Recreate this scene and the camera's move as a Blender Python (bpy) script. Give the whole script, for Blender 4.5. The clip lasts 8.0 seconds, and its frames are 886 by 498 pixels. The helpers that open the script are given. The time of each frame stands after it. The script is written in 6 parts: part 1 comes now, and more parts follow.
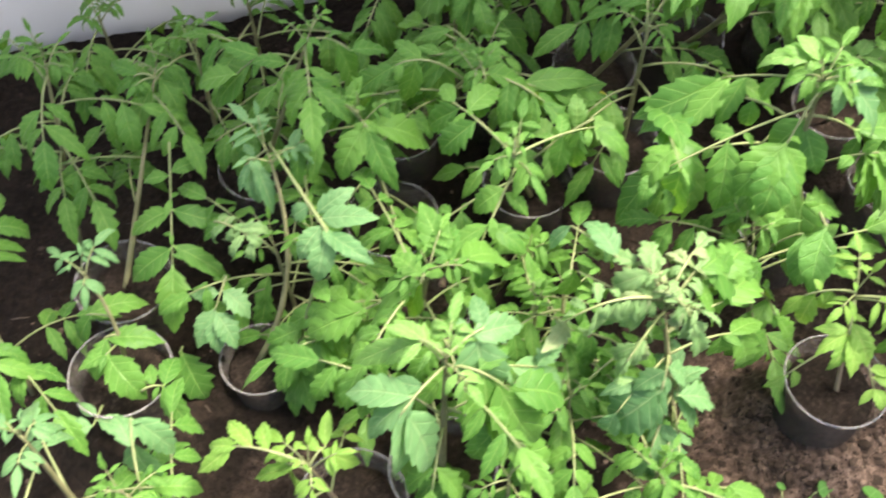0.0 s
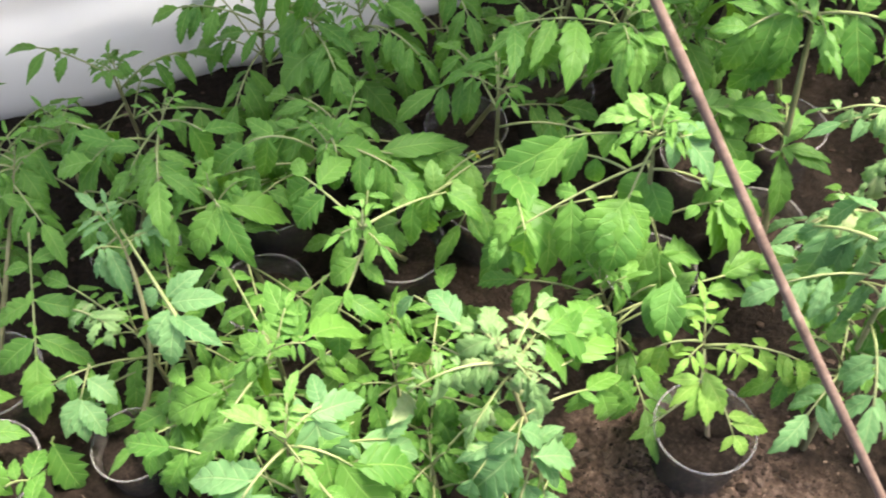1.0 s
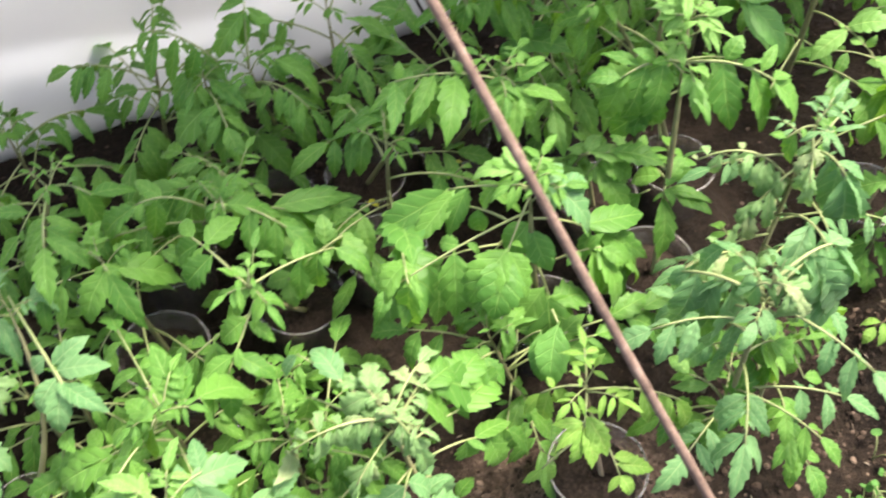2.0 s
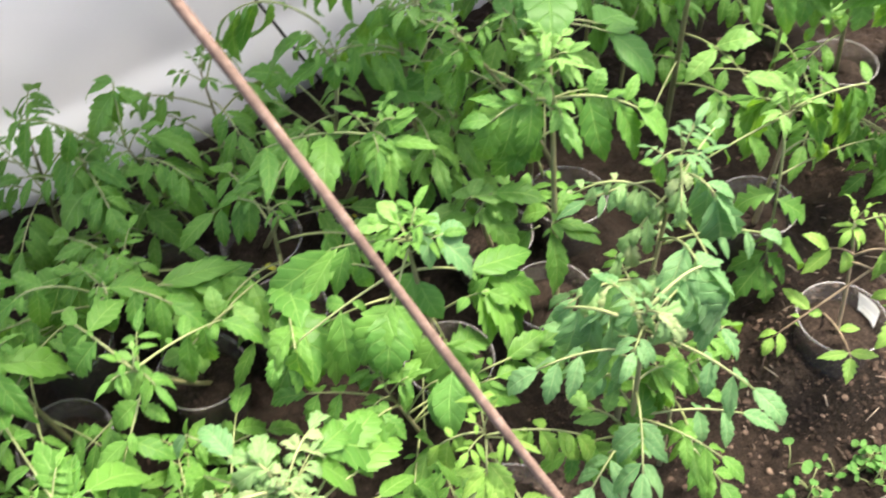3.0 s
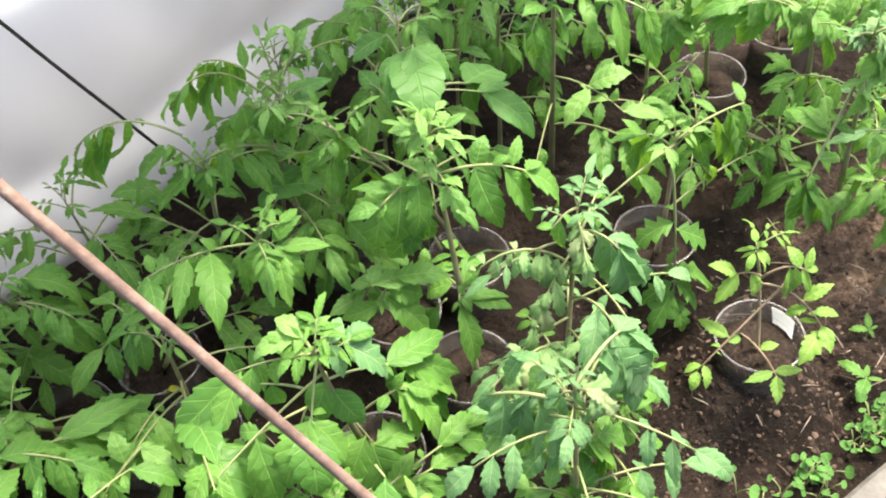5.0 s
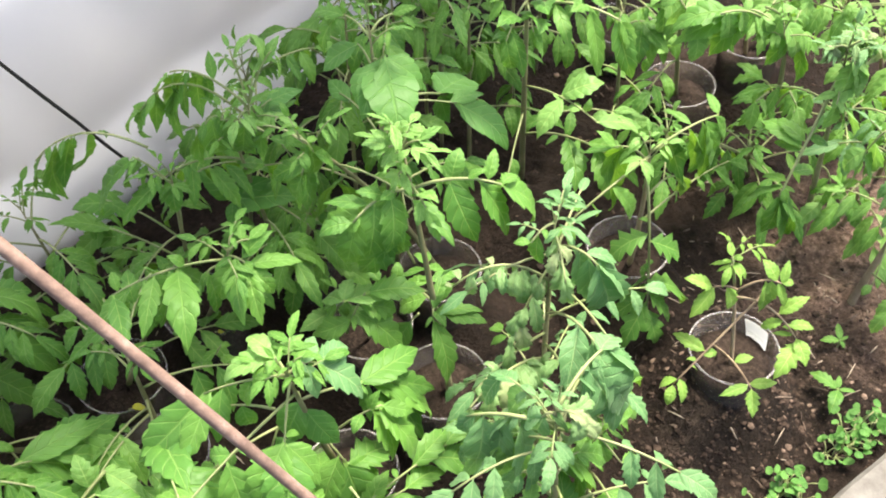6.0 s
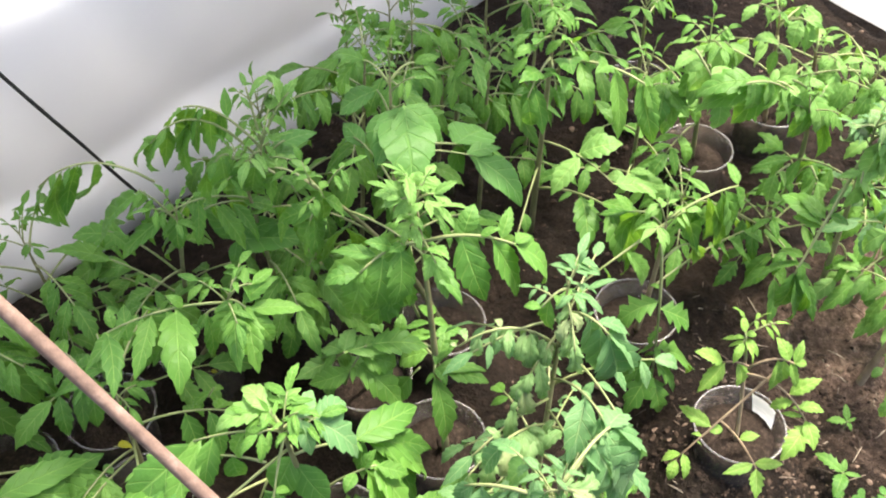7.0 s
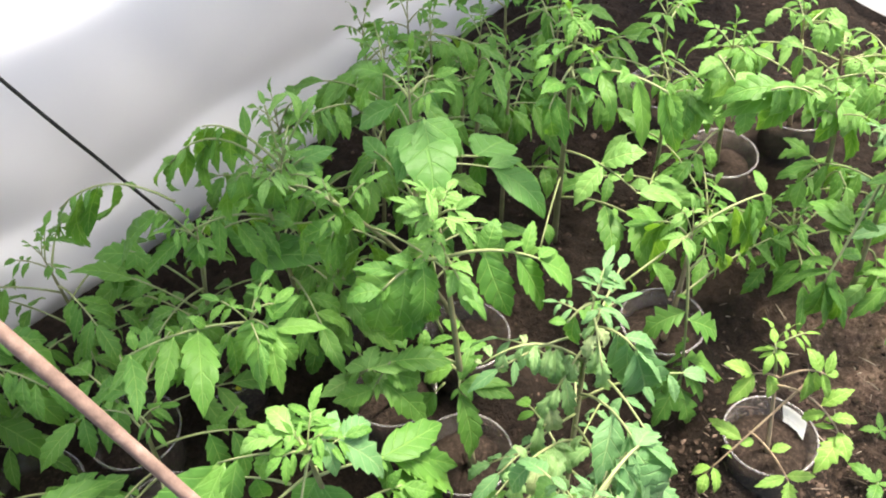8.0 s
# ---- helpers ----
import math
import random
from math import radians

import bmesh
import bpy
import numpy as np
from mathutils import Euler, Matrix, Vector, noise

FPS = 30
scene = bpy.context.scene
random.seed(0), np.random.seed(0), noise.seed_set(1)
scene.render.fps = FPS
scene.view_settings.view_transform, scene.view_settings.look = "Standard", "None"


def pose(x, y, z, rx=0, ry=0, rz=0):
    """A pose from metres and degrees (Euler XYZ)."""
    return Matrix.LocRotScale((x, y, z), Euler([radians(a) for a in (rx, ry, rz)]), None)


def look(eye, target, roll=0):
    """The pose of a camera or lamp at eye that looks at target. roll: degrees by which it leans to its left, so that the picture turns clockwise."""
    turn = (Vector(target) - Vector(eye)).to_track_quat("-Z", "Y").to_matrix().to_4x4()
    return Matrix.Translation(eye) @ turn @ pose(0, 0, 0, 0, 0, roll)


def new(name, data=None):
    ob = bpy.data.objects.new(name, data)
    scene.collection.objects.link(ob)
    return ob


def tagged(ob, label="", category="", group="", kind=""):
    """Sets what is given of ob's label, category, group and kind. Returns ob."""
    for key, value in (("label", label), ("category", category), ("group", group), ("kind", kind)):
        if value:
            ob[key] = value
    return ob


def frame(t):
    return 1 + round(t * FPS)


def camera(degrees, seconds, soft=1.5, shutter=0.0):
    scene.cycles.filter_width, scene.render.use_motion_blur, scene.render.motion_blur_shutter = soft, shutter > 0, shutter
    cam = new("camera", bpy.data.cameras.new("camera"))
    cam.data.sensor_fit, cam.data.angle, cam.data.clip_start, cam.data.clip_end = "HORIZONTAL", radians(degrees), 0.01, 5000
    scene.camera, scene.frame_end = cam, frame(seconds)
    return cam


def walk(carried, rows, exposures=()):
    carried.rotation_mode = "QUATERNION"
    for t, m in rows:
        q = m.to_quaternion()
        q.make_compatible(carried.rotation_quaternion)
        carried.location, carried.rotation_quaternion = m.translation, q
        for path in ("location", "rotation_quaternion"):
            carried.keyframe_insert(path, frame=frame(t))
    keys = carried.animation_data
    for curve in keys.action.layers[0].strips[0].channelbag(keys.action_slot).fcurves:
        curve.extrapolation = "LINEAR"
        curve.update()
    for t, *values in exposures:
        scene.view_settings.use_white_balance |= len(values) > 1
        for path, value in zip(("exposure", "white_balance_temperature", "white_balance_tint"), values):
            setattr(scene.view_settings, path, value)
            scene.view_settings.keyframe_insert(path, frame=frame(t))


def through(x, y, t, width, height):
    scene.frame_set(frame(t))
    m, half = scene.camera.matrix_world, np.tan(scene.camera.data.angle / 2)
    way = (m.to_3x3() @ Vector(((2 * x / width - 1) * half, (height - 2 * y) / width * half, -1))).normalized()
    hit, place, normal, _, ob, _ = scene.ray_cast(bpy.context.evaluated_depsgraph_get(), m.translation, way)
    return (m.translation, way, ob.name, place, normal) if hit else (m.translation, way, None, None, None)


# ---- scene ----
cam = camera(47.51, 8.0, soft=1.9, shutter=0.5)
# seconds, eye, turn
PATH = [
    (0.0, 0.0246, 0.0657, 0.8955, 33.91, -0.19, -3.01),
    (0.5, 0.0862, 0.0775, 0.9087, 34.68, 0.46, -4.39),
    (1.0, 0.1254, 0.0735, 0.9122, 36.31, 0.70, -6.93),
    (1.2, 0.1299, 0.0681, 0.9131, 36.46, -0.97, -7.10),
    (2.3, 0.2045, 0.0781, 0.9460, 38.20, 0.50, -12.33),
    (2.5, 0.2152, 0.0776, 0.9445, 38.58, 0.90, -13.73),
    (3.0, 0.2455, 0.0731, 0.9473, 39.70, 1.67, -16.61),
    (3.5, 0.2606, 0.0676, 0.9535, 42.29, 2.24, -19.46),
    (4.0, 0.2592, 0.0749, 0.9543, 42.81, 3.05, -21.83),
    (4.5, 0.2708, 0.1084, 0.9552, 41.37, 3.95, -25.46),
    (6.0, 0.2673, 0.1600, 0.9495, 40.64, 2.20, -29.52),
    (6.5, 0.2671, 0.1754, 0.9466, 40.16, 0.99, -29.48),
    (7.0, 0.2722, 0.1910, 0.9439, 42.65, -0.50, -26.75),
    (7.5, 0.2773, 0.1963, 0.9427, 42.55, 0.74, -26.04),
    (8.0, 0.2785, 0.2035, 0.9442, 42.82, 1.10, -26.58),
]
walk(cam, [(t, pose(x, y, z, rx, ry, rz)) for t, x, y, z, rx, ry, rz in PATH], [(0.0, 1.81, 7050, 10), (1.0, 1.85, 7050, 10), (2.5, 1.85, 7050, 10), (4.0, 1.91, 7050, 10), (8.0, 1.91, 7050, 10)])

# ---- light ----
SUN_TO = Vector((0.40, 0.05, 0.91)).normalized()      # from the bed towards the sun
world = bpy.data.worlds.new("sky")
scene.world = world
world.use_nodes = True
sky = world.node_tree.nodes.new("ShaderNodeTexSky")
sky.sky_type, sky.sun_disc = "NISHITA", False
sky.sun_elevation = math.asin(SUN_TO.z)
sky.dust_density, sky.air_density = 4.0, 0.8
sky.sun_rotation = math.atan2(SUN_TO.x, SUN_TO.y)
world.node_tree.links.new(sky.outputs[0], world.node_tree.nodes["Background"].inputs[0])
world.node_tree.nodes["Background"].inputs[1].default_value = 0.15
lamp = bpy.data.lights.new("sun", "SUN")
lamp.energy, lamp.angle, lamp.color = 3.2, radians(14.0), (1.0, 0.95, 0.86)
sun = new("sun", lamp)
sun.matrix_world = look(SUN_TO * 6, (0, 0, 0))


# ---- materials ----
def material(name, rough=0.6, spec=0.3):
    m = bpy.data.materials.new(name)
    m.use_nodes = True
    b = m.node_tree.nodes["Principled BSDF"]
    b.inputs["Roughness"].default_value = rough
    b.inputs["Specular IOR Level"].default_value = spec
    return m, m.node_tree, b


def noise_node(tree, scale, detail=4.0, rough=0.55, coord="Object"):
    c = tree.nodes.new("ShaderNodeTexCoord")
    n = tree.nodes.new("ShaderNodeTexNoise")
    n.inputs["Scale"].default_value, n.inputs["Detail"].default_value, n.inputs["Roughness"].default_value = scale, detail, rough
    tree.links.new(c.outputs[coord], n.inputs["Vector"])
    return n.outputs["Fac"]


def ramp(tree, value, stops):
    r = tree.nodes.new("ShaderNodeValToRGB")
    while len(r.color_ramp.elements) < len(stops):
        r.color_ramp.elements.new(0.5)
    for e, (at, col) in zip(r.color_ramp.elements, stops):
        e.position, e.color = at, (*col, 1)
    tree.links.new(value, r.inputs["Fac"])
    return r.outputs["Color"]


def calc(tree, op, a, b=0.0, c=None):
    n = tree.nodes.new("ShaderNodeMath")
    n.operation = op
    for k, v in enumerate((a, b) if c is None else (a, b, c)):
        if isinstance(v, (int, float)):
            n.inputs[k].default_value = v
        else:
            tree.links.new(v, n.inputs[k])
    return n.outputs[0]


def blend(tree, fac, a, b, mode="MIX"):
    n = tree.nodes.new("ShaderNodeMix")
    n.data_type, n.blend_type = "RGBA", mode
    for k, v in ((0, fac), (6, a), (7, b)):
        if isinstance(v, (int, float)):
            n.inputs[k].default_value = v
        elif isinstance(v, tuple):
            n.inputs[k].default_value = (*v, 1)
        else:
            tree.links.new(v, n.inputs[k])
    return n.outputs[2]


def bump(tree, b, height, strength, distance):
    n = tree.nodes.new("ShaderNodeBump")
    n.inputs["Strength"].default_value, n.inputs["Distance"].default_value = strength, distance
    tree.links.new(height, n.inputs["Height"])
    tree.links.new(n.outputs[0], b.inputs["Normal"])
    return n.outputs[0]


def leaf_material(name, dark, light, vein, through_col, through=0.28):
    """A leaf blade: green that varies from leaflet to leaflet, paler veins, light that passes through."""
    m, t, b = material(name, 0.44, 0.24)
    b.inputs["Sheen Weight"].default_value, b.inputs["Sheen Roughness"].default_value = 0.04, 0.5
    rnd = t.nodes.new("ShaderNodeObjectInfo").outputs["Random"]
    spots = noise_node(t, 3.5, 4.0)
    base = blend(t, calc(t, "ADD", calc(t, "MULTIPLY", rnd, 0.62), calc(t, "MULTIPLY", calc(t, "SUBTRACT", spots, 0.2), 0.7)), dark, light)
    uv = t.nodes.new("ShaderNodeUVMap")
    sep = t.nodes.new("ShaderNodeSeparateXYZ")
    t.links.new(uv.outputs[0], sep.inputs[0])
    off = calc(t, "ABSOLUTE", calc(t, "SUBTRACT", sep.outputs[0], 0.5))
    mid = calc(t, "MAXIMUM", calc(t, "SUBTRACT", 1.0, calc(t, "MULTIPLY", off, 26.0)), 0.0)
    side = calc(t, "FRACT", calc(t, "SUBTRACT", calc(t, "MULTIPLY", sep.outputs[1], 5.0), calc(t, "MULTIPLY", off, 2.2)))
    side = calc(t, "ABSOLUTE", calc(t, "SUBTRACT", side, 0.5))
    lines = calc(t, "MAXIMUM", calc(t, "SUBTRACT", 1.0, calc(t, "MULTIPLY", side, 11.0)), 0.0)
    veins = calc(t, "MAXIMUM", mid, calc(t, "MULTIPLY", lines, 0.55))
    col = blend(t, calc(t, "MULTIPLY", veins, 0.75), base, vein)
    t.links.new(col, b.inputs["Base Color"])
    fine = noise_node(t, 14.0, 4.0)
    nor = bump(t, b, calc(t, "ADD", calc(t, "MULTIPLY", calc(t, "SUBTRACT", 1.0, veins), 0.35), calc(t, "MULTIPLY", fine, 0.14)), 0.35, 0.02)
    tr = t.nodes.new("ShaderNodeBsdfTranslucent")
    t.links.new(blend(t, 1.0, col, through_col, "MULTIPLY"), tr.inputs["Color"])
    t.links.new(nor, tr.inputs["Normal"])
    mix = t.nodes.new("ShaderNodeMixShader")
    mix.inputs[0].default_value = through
    t.links.new(b.outputs[0], mix.inputs[1])
    t.links.new(tr.outputs[0], mix.inputs[2])
    t.links.new(mix.outputs[0], t.nodes["Material Output"].inputs[0])
    return m


LEAF = leaf_material("tomato_leaf", (0.054, 0.162, 0.028), (0.118, 0.262, 0.046), (0.21, 0.36, 0.10), (2.0, 1.8, 0.7), 0.33)
# young tips, and leaves on the bright right side with sunlight put into the green
LEAF_PALE = leaf_material("young_and_sunlit_leaf", (0.11, 0.25, 0.055), (0.17, 0.33, 0.085), (0.30, 0.44, 0.14), (1.6, 1.6, 0.9), 0.32)
# broad leaves: light end below LEAF's, a little half-shade put into the green
LEAF_BROAD = leaf_material("broad_leaf", (0.055, 0.165, 0.033), (0.098, 0.235, 0.048), (0.17, 0.32, 0.09), (1.8, 1.7, 0.8), 0.27)
LEAF_LIME = leaf_material("lime_leaf", (0.125, 0.265, 0.045), (0.19, 0.345, 0.065), (0.36, 0.46, 0.14), (1.6, 1.5, 0.8), 0.34)
LEAF_GREY = leaf_material("downy_leaf", (0.082, 0.20, 0.072), (0.142, 0.28, 0.112), (0.27, 0.39, 0.18), (1.5, 1.6, 1.0), 0.3)
LEAF_YELLOW = leaf_material("yellowed_leaf", (0.42, 0.40, 0.03), (0.50, 0.50, 0.05), (0.5, 0.5, 0.2), (1.2, 1.2, 0.6))
LEAF_SPROUT = leaf_material("sprout_leaf", (0.05, 0.155, 0.028), (0.088, 0.22, 0.044), (0.13, 0.29, 0.07), (1.5, 1.5, 0.9), 0.3)
LEAF_DRY = leaf_material("wilted_leaf", (0.11, 0.23, 0.07), (0.185, 0.31, 0.12), (0.28, 0.36, 0.17), (1.4, 1.4, 0.9), 0.28)
LEAF_BROWNED = leaf_material("dried_leaf", (0.15, 0.23, 0.09), (0.24, 0.30, 0.14), (0.27, 0.31, 0.15), (1.2, 1.2, 0.9), 0.2)

STEM, t, b = material("green_stem", 0.55)
t.links.new(ramp(t, noise_node(t, 30, 4), [(0.3, (0.15, 0.20, 0.07)), (0.7, (0.27, 0.29, 0.14))]), b.inputs["Base Color"])
STEM_BROWN, t, b = material("woody_stem", 0.65)
t.links.new(ramp(t, noise_node(t, 40, 5), [(0.3, (0.17, 0.12, 0.08)), (0.7, (0.36, 0.28, 0.18))]), b.inputs["Base Color"])

STEM_TAN, t, b = material("tan_stem", 0.6)
t.links.new(ramp(t, noise_node(t, 35, 5), [(0.3, (0.13, 0.13, 0.06)), (0.7, (0.26, 0.24, 0.13))]), b.inputs["Base Color"])

SOIL, t, b = material("soil", 0.95, 0.15)
big, fine = noise_node(t, 5, 5, 0.6), noise_node(t, 130, 6, 0.7)
col = ramp(t, big, [(0.3, (0.011, 0.008, 0.006)), (0.52, (0.023, 0.016, 0.012)), (0.78, (0.058, 0.041, 0.031))])
col = blend(t, 0.75, col, ramp(t, fine, [(0.3, (0.25, 0.25, 0.25)), (0.7, (1.5, 1.45, 1.4))]), "MULTIPLY")
# patch by the mound: dry soil, its sunlit brightness put into the colour
far = t.nodes.new("ShaderNodeVectorMath")
far.operation = "DISTANCE"
far.inputs[1].default_value = (0.728, 0.527, 0.015)
t.links.new(t.nodes.new("ShaderNodeTexCoord").outputs["Object"], far.inputs[0])
dry_sunlit = calc(t, "ADD", far.outputs["Value"], calc(t, "MULTIPLY", noise_node(t, 22, 4), 0.07))
dry_sunlit = calc(t, "MULTIPLY", calc(t, "MINIMUM", calc(t, "MAXIMUM", calc(t, "MULTIPLY", calc(t, "SUBTRACT", 0.118, calc(t, "ADD", dry_sunlit, calc(t, "MULTIPLY", fine, 0.06))), 22.0), 0.0), 1.0), 0.42)
col = blend(t, dry_sunlit, col, ramp(t, fine, [(0.35, (0.04, 0.029, 0.022)), (0.65, (0.19, 0.142, 0.108))]))
# paler, gritty soil within three round spots, edges broken by noise
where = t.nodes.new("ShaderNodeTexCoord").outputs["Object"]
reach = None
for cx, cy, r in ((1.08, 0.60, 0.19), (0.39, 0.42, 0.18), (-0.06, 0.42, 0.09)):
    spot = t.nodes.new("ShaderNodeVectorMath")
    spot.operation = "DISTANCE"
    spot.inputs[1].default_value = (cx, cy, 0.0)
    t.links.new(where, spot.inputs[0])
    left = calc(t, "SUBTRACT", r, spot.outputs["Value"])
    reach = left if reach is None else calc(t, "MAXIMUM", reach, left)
paled = calc(t, "SUBTRACT", reach, calc(t, "MULTIPLY", calc(t, "SUBTRACT", noise_node(t, 14, 5), 0.5), 0.25))
paled = calc(t, "MULTIPLY", calc(t, "MINIMUM", calc(t, "MAXIMUM", calc(t, "MULTIPLY", paled, 9.0), 0.0), 1.0), 0.85)
col = blend(t, paled, col, ramp(t, fine, [(0.3, (0.055, 0.036, 0.027)), (0.5, (0.145, 0.097, 0.074)), (0.7, (0.32, 0.23, 0.178))]))
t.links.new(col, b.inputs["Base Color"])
bump(t, b, calc(t, "ADD", fine, calc(t, "ADD", calc(t, "MULTIPLY", noise_node(t, 45, 5), 1.8), calc(t, "MULTIPLY", noise_node(t, 320, 4, 0.7), 0.5))), 1.0, 0.009)

PEAT, t, b = material("potting_soil", 0.95, 0.1)
fine = noise_node(t, 220, 5, 0.7)
t.links.new(ramp(t, fine, [(0.3, (0.013, 0.009, 0.007)), (0.55, (0.032, 0.023, 0.018)), (0.8, (0.095, 0.069, 0.053))]), b.inputs["Base Color"])
bump(t, b, fine, 0.9, 0.004)

CLOD, t, b = material("clods", 0.95, 0.1)
isl = t.nodes.new("ShaderNodeNewGeometry").outputs["Random Per Island"]
col = ramp(t, isl, [(0.0, (0.020, 0.014, 0.011)), (0.7, (0.050, 0.035, 0.027)), (0.9, (0.095, 0.068, 0.052)), (1.0, (0.16, 0.115, 0.09))])
t.links.new(blend(t, 0.7, col, ramp(t, noise_node(t, 160, 5), [(0.3, (0.4, 0.4, 0.4)), (0.7, (1.4, 1.4, 1.35))]), "MULTIPLY"), b.inputs["Base Color"])

STRAW, t, b = material("straw_bits", 0.8)
isl = t.nodes.new("ShaderNodeNewGeometry").outputs["Random Per Island"]
t.links.new(ramp(t, isl, [(0.0, (0.05, 0.035, 0.026)), (0.6, (0.12, 0.088, 0.066)), (1.0, (0.32, 0.27, 0.21))]), b.inputs["Base Color"])


def plastic(name, colour, clear, rough):
    m, t, b = material(name, rough, 0.5)
    b.inputs["Base Color"].default_value = (*colour, 1)
    tp = t.nodes.new("ShaderNodeBsdfTransparent")
    mix = t.nodes.new("ShaderNodeMixShader")
    smear = calc(t, "MULTIPLY_ADD", noise_node(t, 60, 4), 0.35, clear - 0.17)
    t.links.new(smear, mix.inputs[0])
    t.links.new(b.outputs[0], mix.inputs[1])
    t.links.new(tp.outputs[0], mix.inputs[2])
    t.links.new(mix.outputs[0], t.nodes["Material Output"].inputs[0])
    return m


CUP = plastic("clear_plastic", (0.30, 0.27, 0.25), 0.89, 0.2)
RIM = plastic("clear_plastic_rim", (0.27, 0.255, 0.25), 0.52, 0.2)

FILM, t, b = material("white_film", 0.5, 0.3)
smudge = noise_node(t, 3.2, 5, 0.6)
t.links.new(ramp(t, smudge, [(0.25, (0.54, 0.54, 0.57)), (0.5, (0.62, 0.62, 0.65)), (0.75, (0.69, 0.69, 0.705))]), b.inputs["Base Color"])
bump(t, b, noise_node(t, 7, 5), 0.35, 0.02)
tr = t.nodes.new("ShaderNodeBsdfTranslucent")
tr.inputs["Color"].default_value = (0.86, 0.90, 0.97, 1)
mix = t.nodes.new("ShaderNodeMixShader")
mix.inputs[0].default_value = 0.68
t.links.new(b.outputs[0], mix.inputs[1])
t.links.new(tr.outputs[0], mix.inputs[2])
t.links.new(mix.outputs[0], t.nodes["Material Output"].inputs[0])

RUST, t, b = material("rusty_iron", 0.75, 0.4)
t.links.new(ramp(t, noise_node(t, 90, 6, 0.7), [(0.3, (0.09, 0.057, 0.044)), (0.55, (0.17, 0.112, 0.088)), (0.75, (0.28, 0.205, 0.17))]), b.inputs["Base Color"])
bump(t, b, noise_node(t, 260, 5), 0.5, 0.0015)
BLACK, t, b = material("dark_iron", 0.6, 0.4)
t.links.new(ramp(t, noise_node(t, 120, 4), [(0.3, (0.012, 0.012, 0.012)), (0.7, (0.04, 0.037, 0.035))]), b.inputs["Base Color"])
BOARD, t, b = material("weathered_board", 0.85, 0.2)
t.links.new(ramp(t, noise_node(t, 26, 6, 0.65), [(0.3, (0.075, 0.070, 0.063)), (0.55, (0.14, 0.133, 0.122)), (0.8, (0.21, 0.20, 0.185))]), b.inputs["Base Color"])
bump(t, b, noise_node(t, 80, 5), 0.4, 0.003)
PAPER, t, b = material("white_sticker", 0.5, 0.4)
t.links.new(ramp(t, noise_node(t, 50, 3), [(0.3, (0.80, 0.79, 0.77)), (0.7, (0.88, 0.88, 0.87))]), b.inputs["Base Color"])
tr = t.nodes.new("ShaderNodeBsdfTranslucent")
tr.inputs["Color"].default_value = (0.92, 0.92, 0.90, 1)
mix = t.nodes.new("ShaderNodeMixShader")
mix.inputs[0].default_value = 0.6
t.links.new(b.outputs[0], mix.inputs[1])
t.links.new(tr.outputs[0], mix.inputs[2])
t.links.new(mix.outputs[0], t.nodes["Material Output"].inputs[0])


# ---- building blocks ----
def mesh_of(name, verts, faces, mat, smooth=True, uvs=None):
    me = bpy.data.meshes.new(name)
    me.from_pydata([tuple(v) for v in verts], [], faces)
    if smooth:
        me.polygons.foreach_set("use_smooth", [True] * len(faces))
    if uvs:
        layer = me.uv_layers.new(name="UVMap")
        for loop in me.loops:
            layer.data[loop.index].uv = uvs[loop.vertex_index]
    me.materials.append(mat)
    me.update()
    return me


def part(name, me, parent, label="", m=None):
    ob = new(name, me)
    ob.parent = parent
    if m is not None:
        ob.matrix_basis = m
    if label:
        tagged(ob, label)
    return ob


def tube(pts, radii, sides=6):
    """A closed tube along points."""
    verts, faces = [], []
    n = len(pts)
    side = None
    for i, p in enumerate(pts):
        d = (pts[min(i + 1, n - 1)] - pts[max(i - 1, 0)]).normalized()
        side = d.orthogonal().normalized() if side is None else (side - d * side.dot(d)).normalized()
        up = d.cross(side)
        for k in range(sides):
            a = 2 * math.pi * k / sides
            verts.append(p + radii[i] * (math.cos(a) * side + math.sin(a) * up))
    for i in range(n - 1):
        for k in range(sides):
            j = (k + 1) % sides
            faces.append((i * sides + k, i * sides + j, (i + 1) * sides + j, (i + 1) * sides + k))
    faces += [tuple(range(sides - 1, -1, -1)), tuple((n - 1) * sides + k for k in range(sides))]
    return verts, faces


def joined(pieces):
    verts, faces = [], []
    for v, f in pieces:
        k = len(verts)
        verts += v
        faces += [tuple(i + k for i in q) for q in f]
    return verts, faces


def lathe(profile, sides=28, jitter=None):
    verts, faces = [], []
    for i, (r, z) in enumerate(profile):
        for k in range(sides):
            a = 2 * math.pi * k / sides
            verts.append(Vector((r * math.cos(a), r * math.sin(a), z)))
    for i in range(len(profile) - 1):
        for k in range(sides):
            j = (k + 1) % sides
            faces.append((i * sides + k, i * sides + j, (i + 1) * sides + j, (i + 1) * sides + k))
    return verts, faces


def arc(a, mid, b, n):
    return [a * (1 - s) ** 2 + mid * 2 * s * (1 - s) + b * s * s for s in (k / n for k in range(n + 1))]


